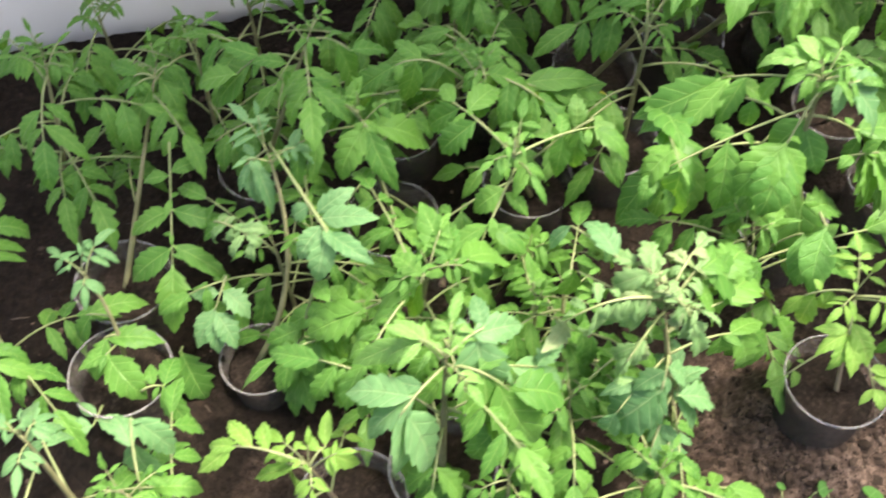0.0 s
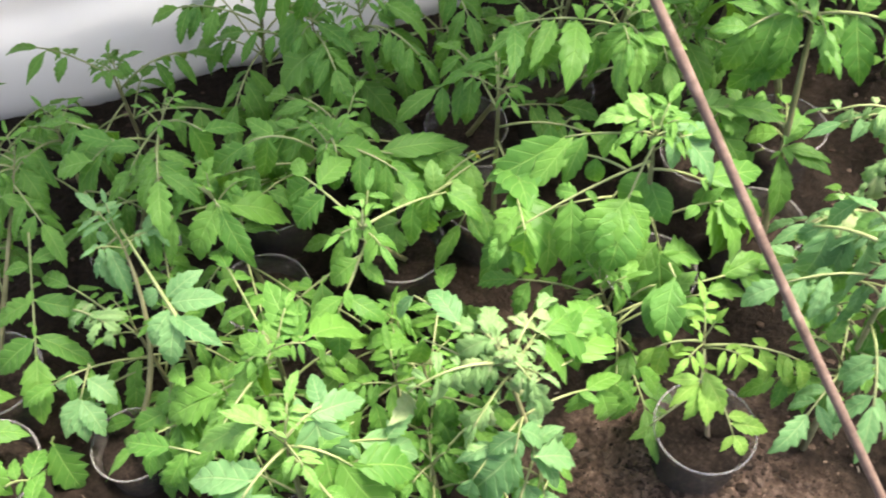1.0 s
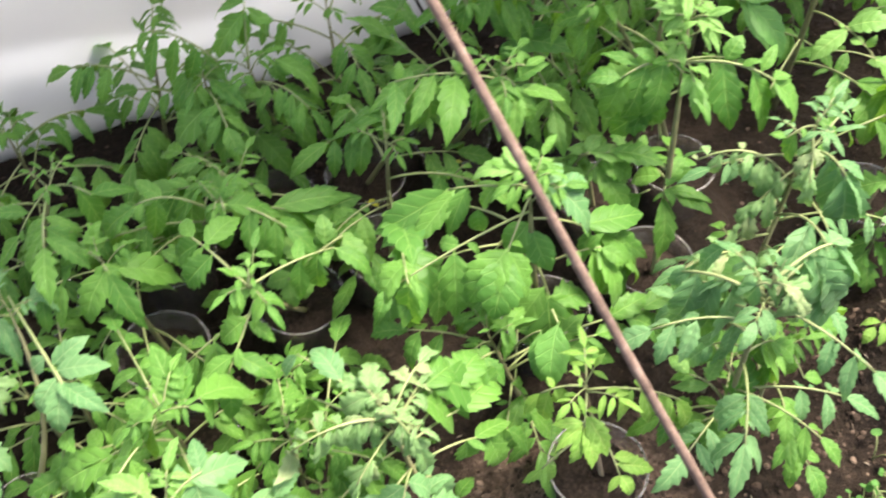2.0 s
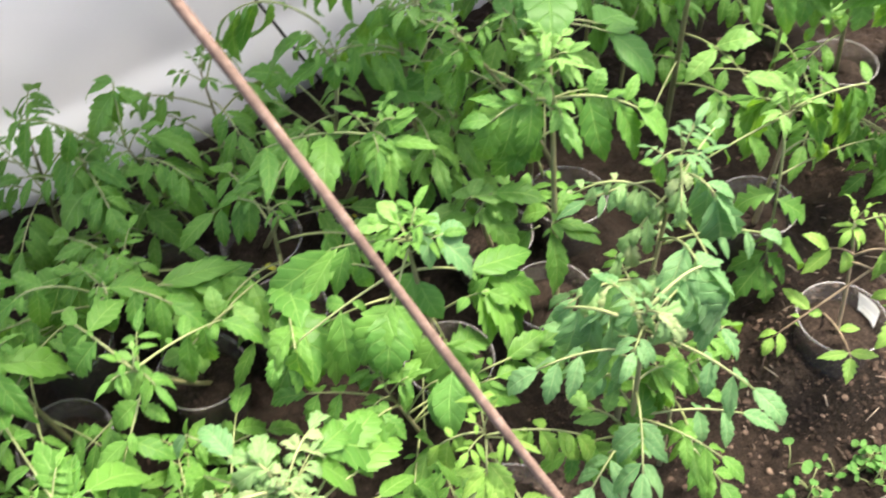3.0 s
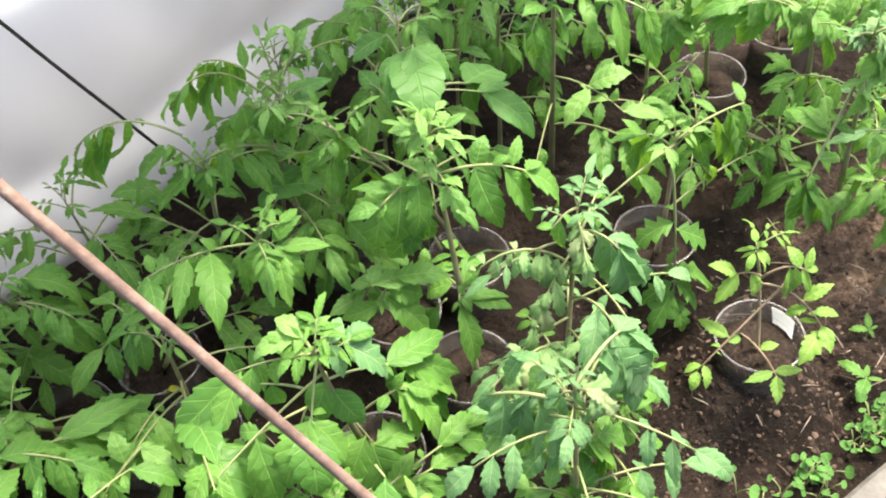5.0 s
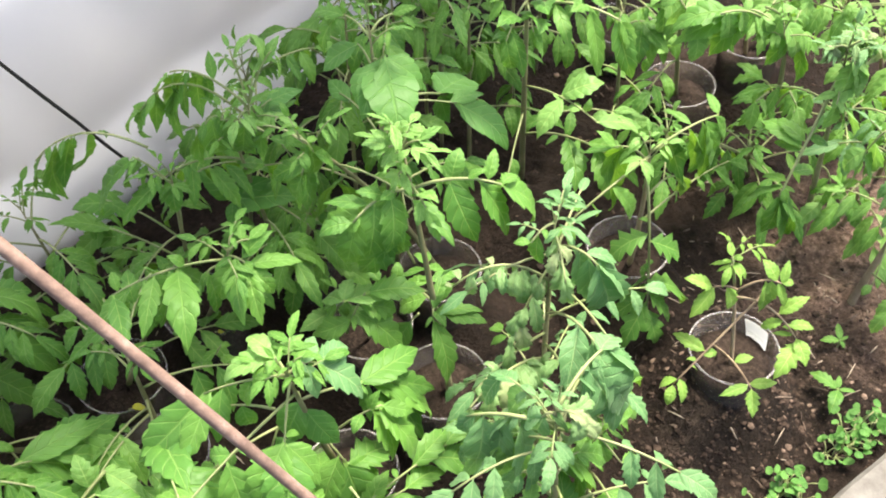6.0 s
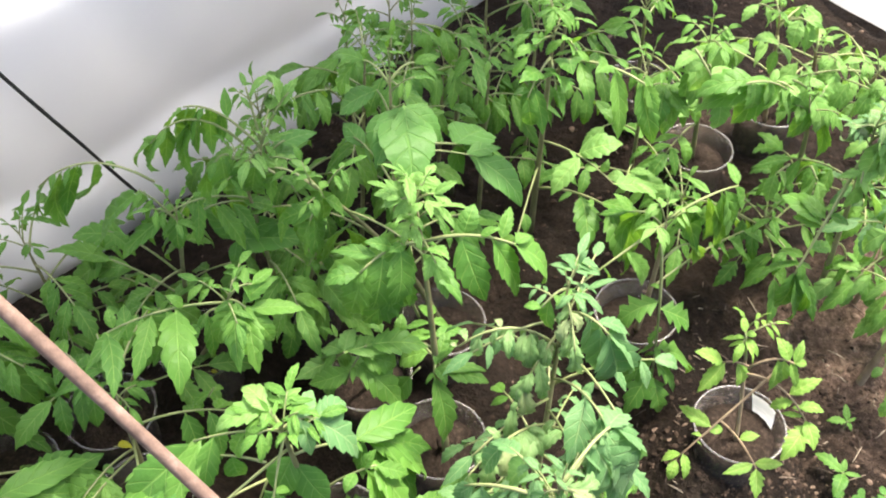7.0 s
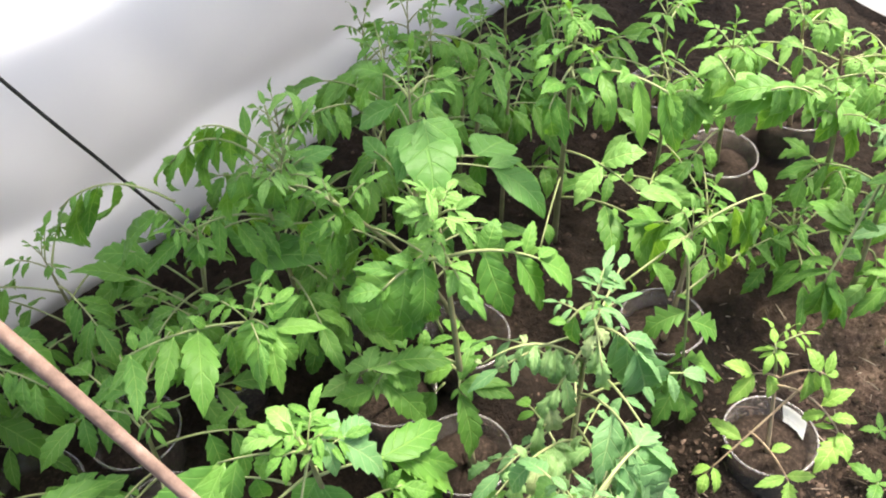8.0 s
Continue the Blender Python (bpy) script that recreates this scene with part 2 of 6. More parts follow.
def blade(seed, width, teeth, depth, fold, curl, lobes=0.0, quilt=0.05):
    """A leaflet one unit long, along +y from its stalk: toothed and lobed edge, sunken midrib, quilted between the side veins, sides and tip bent down."""
    rng = random.Random(seed)
    rows = teeth * 3
    verts, faces, uvs = [], [], []
    twist, sway, wave = rng.uniform(-0.35, 0.35), rng.uniform(-0.09, 0.09), rng.uniform(0, 6)
    cols = (-1.0, -0.7, -0.36, 0.0, 0.36, 0.7, 1.0)
    cut = [[rng.uniform(0.55, 1.35) for _ in range(teeth + 1)] for _ in range(2)]
    y0, z0 = 0.0, 0.0
    for i in range(rows + 1):
        v = i / rows
        full = 2.30 * (v + 0.006) ** 0.66 * (1.0 - v) ** 1.08 if v < 1 else 0.0
        bend = curl * (v - 0.30) * (0.6 + 0.8 * v)
        if i:
            y0 += math.cos(bend) / rows * 0.92
            z0 -= math.sin(bend) / rows * 0.92
        for c in cols:
            w, y = width * 0.5 * full, 0.08 + y0
            a = abs(c)
            at = v * teeth + 0.001
            k, saw = int(at), at - int(at)
            # each tooth swells slowly and is cut back short on the tip side
            tooth = (saw / 0.66 if saw < 0.67 else (1 - saw) / 0.33) - 0.5
            deep = (depth + lobes * (1 - v) ** 1.3) * cut[c > 0][min(k, teeth)]
            w *= 1.0 + deep * tooth * 2.4 * a ** 3
            y += 0.06 * tooth * (1 - v) * a ** 3
            x = c * w + sway * v * v
            z = fold * w * (a * 1.15 - 0.95 * a * a) + quilt * full * width * math.sin(math.pi * min(1.0, a * 1.05)) * math.cos(2 * math.pi * (v * 5.0 - a * 1.1))
            z += 0.020 * math.sin(v * 9 + wave + 1.6 * c) * a * a + twist * c * w * v
            verts.append(Vector((x, y, z0 + z)))
            uvs.append((0.5 + 0.5 * c, v))
    n = len(cols)
    for i in range(rows):
        for k in range(n - 1):
            q = i * n + k
            faces.append((q, q + 1, q + n + 1, q + n))
    k = len(verts)
    for x, y in ((-0.014, -0.01), (0.014, -0.01), (0.012, 0.10), (-0.012, 0.10)):
        verts.append(Vector((x, y, -0.004)))
        uvs.append((0.5, 0.0))
    faces.append((k, k + 1, k + 2, k + 3))
    return verts, faces, uvs


BLADES = {}
for kind, mat in (("leaf", LEAF), ("pale", LEAF_PALE), ("grey", LEAF_GREY), ("lime", LEAF_LIME), ("yellow", LEAF_YELLOW)):
    BLADES[kind] = []
    for s in range(10):
        v, f, u = blade(s, 0.40 + 0.035 * (s % 4), 5 + s % 2, 0.045 + 0.022 * (s % 3), 0.35 + 0.2 * (s % 3), 0.45 + 0.25 * (s % 4), (0.02, 0.06, 0.15, 0.09)[s % 4], 0.055 + 0.015 * (s % 2))
        BLADES[kind].append(mesh_of("leaflet", v, f, mat, uvs=u))
BLADES["lobed"] = []
for s in range(4):
    v, f, u = blade(60 + s, 0.40 + 0.03 * s, 4, 0.13, 0.4, 0.6 + 0.2 * s, 0.30)
    BLADES["lobed"].append(mesh_of("leaflet", v, f, LEAF, uvs=u))
BLADES["wilt"] = []
for s in range(6):
    v, f, u = blade(70 + s, 0.32 + 0.04 * (s % 3), 5, 0.12, 1.2, 1.6 + 0.35 * (s % 4), 0.10, 0.02)
    BLADES["wilt"].append(mesh_of("leaflet", v, f, LEAF_BROWNED if s == 5 else LEAF_DRY, uvs=u))
BROAD = []
for s in range(4):
    v, f, u = blade(40 + s, 0.52 + 0.03 * s, 6, 0.022, 0.30, 0.45 + 0.15 * s, 0.0, 0.03)
    BROAD.append(mesh_of("leaflet", v, f, LEAF_BROAD, uvs=u))

UP = Vector((0, 0, 1))


def facing(at, along, up, size, wide=1.0):
    """A matrix that lays a leaflet from a point along a direction, its face as far up as it can be."""
    y = along.normalized()
    x = y.cross(up)
    x = (x if x.length > 0.05 else y.orthogonal()).normalized()
    z = x.cross(y)
    m = Matrix((x * size * wide * 1.12, y * size, z * size)).transposed().to_4x4()
    m.translation = at
    return m


def grow_leaf(plant, rng, a, b, arch, pairs, size, kind="leaf", droop=0.7, stalk=STEM, radius=0.00105, bare=0.3, broad=False, wide=1.0):
    """One compound leaf from a to b in the plant's own space: a leaf stalk with a leaflet at its end and pairs along it."""
    mid = (a + b) / 2 + UP * arch
    pts = arc(a, mid, b, 8)
    length = sum((pts[k + 1] - pts[k]).length for k in range(8))
    cut = 6
    v, f = tube(pts[:cut + 1], [radius * (1.25 - 0.08 * k) for k in range(cut + 1)], 5)
    leaf = part("leaf", mesh_of("leaf", v, f, stalk), plant)
    store = BROAD if broad else BLADES[kind]

    def along(s):
        x = s * 8
        k = min(int(x), 7)
        return pts[k].lerp(pts[k + 1], x - k), (pts[k + 1] - pts[k]).normalized()

    p, d = along(0.72)
    part("leaflet", rng.choice(store), leaf, m=facing(p, b - p - UP * 0.0, UP + Vector((rng.uniform(-.3, .3), rng.uniform(-.3, .3), 0)), max((b - p).length * 1.05, size * 1.05), wide))
    for k in range(pairs):
        s = bare + (0.70 - bare) * (k + 0.6) / pairs
        for sign in (-1, 1):
            p, d = along(s + rng.uniform(-0.03, 0.03))
            side = d.cross(UP)
            side = side.normalized() if side.length > 0.05 else d.orthogonal().normalized()
            go = d * rng.uniform(0.35, 0.65) + side * sign - UP * droop * rng.uniform(0.6, 1.25)
            up = UP + d * rng.uniform(-0.1, 0.5) + side * sign * 0.5
            part("leaflet", rng.choice(store), leaf, m=facing(p, go, up, size * rng.uniform(0.75, 1.08) * (0.8 + 0.25 * s), wide))
        if k < pairs - 1 and size > 0.03:
            p, d = along(s + 0.07)
            side = d.cross(UP).normalized() * rng.choice((-1, 1))
            part("leaflet", rng.choice(store), leaf, m=facing(p, d * 0.4 + side - UP * droop * 0.6, UP, size * rng.uniform(0.25, 0.4)))
    return leaf


LONGEST = {"wilt": 0.042, "pale": 0.052, "lime": 0.045}


def set_leaf(plant, start, end, tips, arch=0.02, kind="leaf", stalk=STEM, radius=0.0011, broad=False, wide=1.0, seed=0):
    """A compound leaf whose leaflets hang to set places: tips are (share along the leaf stalk, leaflet tip), all in the bed's space."""
    rng = random.Random(seed * 31 + int(abs(end[0]) * 977) + int(abs(end[1]) * 641))
    o = plant.matrix_basis.translation
    a, b = Vector(start) - o, Vector(end) - o
    pts = arc(a, (a + b) / 2 + UP * arch, b, 8)
    v, f = tube(pts, [radius * (1.25 - 0.07 * k) for k in range(9)], 5)
    leaf = part("leaf", mesh_of("leaf", v, f, stalk), plant)
    store = BROAD if broad else BLADES[kind]
    for s, *tip in tips:
        q = min(s, 0.999) * 8
        p = pts[int(q)].lerp(pts[int(q) + 1], q - int(q))
        go = Vector(tip) - o - p
        go = go.normalized() * min(go.length, 0.088 if broad else LONGEST.get(kind, 0.082))
        if kind == "wilt":
            for k in range(2):
                q2 = min(max(s - 0.25 * k - rng.uniform(0.05, 0.2), 0.05), 0.98) * 8
                p2 = pts[int(q2)].lerp(pts[int(q2) + 1], q2 - int(q2))
                off = Vector((rng.uniform(-1, 1), rng.uniform(-1, 1), rng.uniform(-0.9, 0.3))).normalized() * go.length
                part("leaflet", rng.choice(store), leaf, m=facing(p2, (go + off) * 0.6, UP, rng.uniform(0.018, 0.032), wide))
        elif go.length > 0.042 and not broad and rng.random() < 0.6:
            q2 = min(max(s - 0.09, 0.05), 0.98) * 8
            p2 = pts[int(q2)].lerp(pts[int(q2) + 1], q2 - int(q2))
            part("leaflet", rng.choice(store), leaf, m=facing(p2, go.cross(UP) * rng.choice((-1, 1)) + go * 0.5, UP, rng.uniform(0.012, 0.022)))
        up = UP + Vector((rng.uniform(-.3, .3), rng.uniform(-.5, .1), 0))
        part("leaflet", rng.choice(store), leaf, m=facing(p, go, up, go.length * 1.03, wide * rng.uniform(0.9, 1.12) * (1.0 if go.length > 0.03 else 1.15)))
    return leaf


# ---- cups ----
CUP_R, CUP_FOOT, CUP_H, FILL = 0.0455, 0.0385, 0.098, 0.074
SUNK = -0.006      # the cups stand on the bed
shell = lathe([(0.0, 0.001), (CUP_FOOT, 0.001), (CUP_FOOT + 0.001, 0.004), (CUP_R - 0.0045, 0.081), (CUP_R - 0.0032, 0.083), (CUP_R - 0.0014, CUP_H - 0.003),
               (CUP_R - 0.0022, CUP_H - 0.003), (CUP_R - 0.0040, 0.0835), (CUP_R - 0.0052, 0.081), (CUP_FOOT + 0.0002, 0.005), (0.0, 0.002)], 36)
CUP_MESH = mesh_of("cup", *shell, CUP)
ring = lathe([(CUP_R + 0.0012 * math.cos(a), CUP_H - 0.0014 + 0.0012 * math.sin(a)) for a in [2 * math.pi * k / 8 for k in range(9)]], 40)
RIM_MESH = mesh_of("rim", *ring, RIM)


def soil_plug(seed):
    rng = random.Random(seed)
    rings = [(CUP_FOOT - 0.0006, 0.003), (CUP_R - 0.0064, FILL), (CUP_R * 0.62, FILL + 0.003), (CUP_R * 0.3, FILL + 0.004), (0.001, FILL + 0.003)]
    v, f = lathe(rings, 24)
    for i, p in enumerate(v):
        if i >= 48:
            p.z += rng.uniform(-0.004, 0.004)
            p.x += rng.uniform(-0.002, 0.002)
    return mesh_of("potting_soil", v, f, PEAT)


PLUGS = [soil_plug(k) for k in range(5)]


def cup_with_soil(name, x, y, seed, label, z=SUNK, cup=True):
    thing = tagged(new(name), label, "seedling", "tomato seedlings")
    thing.matrix_basis = pose(x, y, z, 0, 0, 0)
    if not cup:
        return thing
    turn = pose(0, 0, 0, 0, 0, seed * 47) @ Matrix.Scale(float(cup), 4)
    cup = part("cup", CUP_MESH, thing, "clear plastic drinking cup", turn)
    part("rim", RIM_MESH, cup)
    part("potting_soil", PLUGS[seed % 5], thing, "dark crumbly potting soil", turn)
    return thing


def tomato(x, y, tip, leaves=(), fill=4, seed=0, kind="leaf", size=0.062, bend=(0, 0), label="", thick=0.0032, top="leaf", broad=False, z=SUNK, apex=3, low=3, cup=True):
    """A tomato seedling in its cup. tip: the growing tip. leaves: (height along the stem, leaf tip, pairs, leaflet length, arch)."""
    rng = random.Random(1000 + seed)
    fill, size = round(fill * 1.7), size * 1.06
    thing = cup_with_soil("tomato_seedling", x, y, seed, label or ("leafy green tomato seedling in a clear plastic cup" if cup else "leafy green tomato seedling growing among the cups in the bed"), z, cup)
    o = Vector((x, y, z))
    foot = Vector((rng.uniform(-.008, .008), rng.uniform(-.008, .008), FILL - 0.006 if cup else -z - 0.012))
    top_at = Vector(tip) - o
    pts = arc(foot, (foot + top_at) / 2 + Vector((bend[0], bend[1], 0)), top_at, 10)
    v, f = tube(pts, [thick * (1.1 - 0.065 * k) * (1.0, 0.7, 0.2)[max(0, k - 8)] for k in range(11)], 8)
    part("stem", mesh_of("stem", v, f, STEM_BROWN if kind in ("pale", "lime") else STEM_TAN), thing)

    def stem_at(s):
        q = min(s, 0.999) * 10
        return pts[int(q)].lerp(pts[int(q) + 1], q - int(q))

    for s, end, pairs, big, arch in leaves:
        grow_leaf(thing, rng, stem_at(s), Vector(end) - o, arch, pairs, big, kind, broad=broad)
    turn = rng.uniform(0, 6.28)
    h = top_at.z - foot.z
    for k in range(fill):
        s = 0.42 + 0.5 * (k + rng.uniform(0.2, 0.8)) / max(fill, 1)
        turn += 2.4 + rng.uniform(-0.3, 0.3)
        a = stem_at(s)
        span = rng.uniform(0.10, 0.145) * (1.15 - 0.35 * s) * min(1.0, h / 0.16)
        b = a + Vector((math.cos(turn) * span, math.sin(turn) * span, rng.uniform(-0.03, 0.03)))
        grow_leaf(thing, rng, a, b, rng.uniform(0.025, 0.05), rng.choice((2, 2, 3)), size * rng.uniform(0.68, 0.95), kind, droop=1.15, broad=broad, wide=0.92)
    for k in range(low):
        turn += 2.4 + rng.uniform(-0.5, 0.5)
        a = stem_at(0.34 + 0.10 * k)
        span = rng.uniform(0.07, 0.12) * min(1.0, h / 0.18)
        b = a + Vector((math.cos(turn) * span, math.sin(turn) * span, rng.uniform(-0.025, 0.02)))
        grow_leaf(thing, rng, a, b, rng.uniform(0.02, 0.04), rng.choice((1, 2, 2)), size * rng.uniform(0.65, 0.9), "leaf" if kind == "grey" else kind)
    for k in range(apex):
        turn += 2.4
        a = stem_at(0.90 + 0.018 * min(k, 5))
        span = rng.uniform(0.018, 0.042) * (1.1 - 0.10 * k)
        b = a + Vector((math.cos(turn) * span, math.sin(turn) * span, rng.uniform(0.0, 0.030)))
        grow_leaf(thing, rng, a, b, 0.012, rng.choice((2, 2, 3)), rng.uniform(0.016, 0.028), top, droop=0.7, radius=0.0007, bare=0.3, wide=0.8)
    for k in range(2):
        turn += 2.8
        b = top_at + Vector((math.cos(turn) * 0.010, math.sin(turn) * 0.010, rng.uniform(0.014, 0.024)))
        grow_leaf(thing, rng, stem_at(0.97), b, 0.004, 1, rng.uniform(0.012, 0.018), top, droop=0.2, radius=0.0006, bare=0.3, wide=0.8)
    return thing, lambda s: stem_at(s) + o

# where the cups stand
SPOTS = {
    "a": (1.002, 0.904),
    "b": (0.791, 0.547),
    "c": (0.781, 0.714),
    "d": (1.143, 0.929),
    "e": (0.585, 0.795),
    "f": (0.516, 0.666),
    "g": (0.470, 0.912),
    "h": (0.921, 0.917),
    "i": (0.235, 0.841),
    "j": (0.341, 0.882),
    "l": (0.484, 0.768),
    "m": (0.390, 0.622),
    "n": (0.241, 0.733),
    "o": (0.146, 0.684),
    "p": (0.133, 0.818),
    "q": (0.008, 0.645),
    "r": (0.018, 0.765),
    "s": (-0.122, 0.719),
    "t": (-0.247, 0.585),
    "u": (-0.118, 0.506),
    "v": (-0.238, 0.490),
    "w": (0.031, 0.537),
    "x": (0.397, 0.448),
    "y": (0.044, 0.386),
    "z": (-0.032, 0.360),
    "bb": (1.013, 1.048),
    "wilt": (0.553, 0.555),
    "wiltb": (0.510, 0.462),
    "low": (0.572, 0.490),
    "broad": (0.575, 0.885),
    "k6": (0.789, 0.938),
    "r11": (1.042, 0.813),
    "r12": (1.027, 0.679),
    "w1": (0.345, 0.960),
    "w2": (0.430, 1.000),
    "w3": (0.480, 1.010),
    "w4": (0.455, 0.905),
    "w5": (0.660, 1.080),
    "w6": (0.800, 1.110),
    "w7": (0.930, 1.130),
    "w8": (0.585, 1.010),
    "w9": (0.150, 0.985),
    "w10": (0.000, 0.960),
    "w11": (-0.150, 0.930),
    "w12": (-0.300, 0.900),
    "t2": (-0.335, 0.700),
    "wilt2": (0.262, 0.405),
    "z2": (-0.235, 0.350),
    "z3": (-0.140, 0.330),
    "z4": (-0.350, 0.520),
    "aa2": (0.106, 0.604),
    "f4": (0.160, 0.500),
    "f5": (-0.060, 0.580),
    "f6": (-0.180, 0.800),
    "f7": (0.080, 0.870),
    "r13": (1.009, 0.578),
    "n0": (0.628, 1.138),
    "n1": (0.672, 1.048),
    "n2": (0.734, 1.048),
    "n3": (0.752, 1.011),
    "n4": (0.838, 1.051),
    "n7": (0.721, 1.065),
    "x3": (0.370, 0.554),
    "m0": (0.152, 0.423),
    "m1": (0.220, 0.365),
    "m2": (0.097, 0.359),
    "m3": (0.132, 0.496),
    "m4": (-0.009, 0.504),
    "m5": (-0.092, 0.583),
    "o1": (0.226, 0.968),
    "s2": (1.089, 0.668),
    "e1": (1.404, 0.987),
    "e2": (1.348, 0.855),
    "e3": (1.357, 1.060),
    "e5": (1.198, 0.795),
    "e6": (1.051, 0.796),
    "e7": (0.984, 0.888),
    "e8": (1.198, 0.705),
}
ROOTED = "h e1 e2 e3 e5 e6 e7 e8 s2 wilt low broad k6 r11 r12 w1 w2 w3 w4 w5 w6 w7 w8 w9 w10 w11 w12 t2 wilt2 z2 z3 z4 aa2 f4 f5 f6 f7 r13 n0 n1 n2 n3 n4 n7 wiltb x3 m0 m1 m2 m3 m4 m5 o1".split()

# ---- the setting ----
def film_base(x):
    return 1.060 + 0.16 * x + 0.145 * (math.sqrt((x - 0.22) ** 2 + 0.09) + x - 0.22)


def ground_height(x, y):
    q = Vector((x, y, 0))
    near = max(0.0, 1.0 - max(0.0, math.hypot(x - 0.4, y - 0.7) - 1.2))
    h = 0.010 * noise.noise(q * 7) + 0.007 * noise.noise(q * 19 + Vector((3, 1, 0))) + 0.0055 * noise.noise(q * 48) + 0.0045 * abs(noise.noise(q * 95))
    h += 0.022 * math.exp(-((x - 0.745) ** 2 + (y - 0.535) ** 2) / 0.0030) + 0.016 * math.exp(-((x - 1.06) ** 2 + (y - 0.70) ** 2) / 0.006)
    h -= 0.006
    heap = 0.0
    for cx, cy in CUP_SPOTS:
        d = math.hypot(x - cx, y - cy)
        if d < 0.085:
            heap = max(heap, 0.030 * min(1.0, (0.085 - d) / 0.034))
    h += heap
    # unseen rise behind the film, added to keep light off its foot
    shade_bank = (y - film_base(x) - 0.004) / 0.045
    return h * near + 0.52 * min(1.0, max(0.0, shade_bank)) * near


def axis(lo, hi, step, far):
    """Positions that stand close within the bed and ever wider outside."""
    pts = [lo + step * k for k in range(int((hi - lo) / step) + 1)]
    d = step
    while pts[-1] < far:
        d *= 1.5
        pts.append(pts[-1] + d)
        pts.insert(0, pts[0] - d)
    return pts


CUP_SPOTS = [c for k, c in SPOTS.items() if k not in ROOTED]
xs, ys = axis(-0.6, 1.6, 0.0065, 40), axis(0.30, 1.5, 0.0065, 40)
verts = [(x, y, ground_height(x, y)) for y in ys for x in xs]
n = len(xs)
faces = [(j * n + i, j * n + i + 1, (j + 1) * n + i + 1, (j + 1) * n + i) for j in range(len(ys) - 1) for i in range(n - 1)]
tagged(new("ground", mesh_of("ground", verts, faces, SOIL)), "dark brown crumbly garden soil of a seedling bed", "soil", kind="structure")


# white film that leans over the bed from behind
def film_at(x, h, proud=0.0):
    q = Vector((x, h, 0))
    y = film_base(x) - 0.17 * h - 0.95 * max(0.0, h - 0.42) ** 1.5 + 0.004 * noise.noise(q * 1.8) + 0.0025 * noise.noise(q * 5.5 + Vector((5, 2, 0))) + 0.003 * abs(noise.noise(Vector((x * 3.2 + h * 2.6, h * 1.1 - x * 0.8, 4))))
    y += 0.0022 * abs(noise.noise(Vector((x * 9 - h * 7, h * 3 + x * 3, 9)))) + 0.0012 * noise.noise(Vector((x * 16 + h * 6, h * 8 - x * 5, 2)))
    return Vector((x + 0.10 * h, y - proud, h - 0.03))


cols, rows = 240, 80
grid = [film_at(-2.2 + 5.6 * i / cols, 0.92 * (j / rows) ** 1.15) for j in range(rows + 1) for i in range(cols + 1)]
w = cols + 1
front_f = [(j * w + i, j * w + i + 1, (j + 1) * w + i + 1, (j + 1) * w + i) for j in range(rows) for i in range(cols)]
# second layer behind the foot of the film, added to imitate the shade there
shade_layer = [film_at(-2.2 + 5.6 * i / cols, (0.20 + 0.04 * noise.noise(Vector((i * 0.11, 3, 0)))) * j / 10, -0.012) for j in range(11) for i in range(w)]
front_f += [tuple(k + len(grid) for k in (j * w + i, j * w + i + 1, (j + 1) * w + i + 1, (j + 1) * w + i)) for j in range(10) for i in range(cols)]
grid += shade_layer
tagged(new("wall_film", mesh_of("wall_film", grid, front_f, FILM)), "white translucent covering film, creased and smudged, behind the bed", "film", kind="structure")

# crumpled sheet of film that lies beyond the bed
grid = []
for j in range(19):
    for i in range(25):
        u, v = i / 24, j / 18
        edge = 0.05 * math.sin(v * 5.0) + 0.02 * noise.noise(Vector((v * 6, 2, 0)))
        x, y = 1.500 + edge * 0.5 + u * 0.9, 0.80 + v * 0.55 + u * 0.05
        z = 0.004 + 0.05 * min(1.0, u * 5) + 0.030 * abs(noise.noise(Vector((u * 5, v * 5, 1)))) * min(1, u * 6) + 0.25 * u * u
        grid.append((x, y, z))
sheet = [(j * 25 + i, j * 25 + i + 1, (j + 1) * 25 + i + 1, (j + 1) * 25 + i) for j in range(18) for i in range(24)]
tagged(new("plastic_sheet", mesh_of("plastic_sheet", grid, sheet, FILM)), "crumpled white plastic sheet lying on the soil past the seedlings", "plastic sheet")

# ---- things ----
def rod(name, pts, r, mat, label):
    rng = random.Random(5)
    pts = [Vector(p) for p in pts]
    v, f = tube(pts, [r * rng.uniform(0.94, 1.06) for _ in pts], 10)
    return tagged(new(name, mesh_of(name, v, f, mat)), label, "rod")


lo, hi = Vector((0.606, 0.010, -0.03)), Vector((0.124, 0.612, 0.86))
rod("iron_rod", [lo.lerp(hi, k / 40) + Vector((0.0006 * math.sin(k * 0.5), 0, 0.0006 * math.cos(k * 0.37))) for k in range(41)], 0.0029, RUST,
    "straight rusty brown iron rod leaning over the seedlings")
rod("film_hoop", [film_at(0.38 - 0.45 * h, h, 0.007) for h in [0.02 + 0.03 * k for k in range(30)]], 0.0021, BLACK, "thin dark metal hoop rod against the white film")


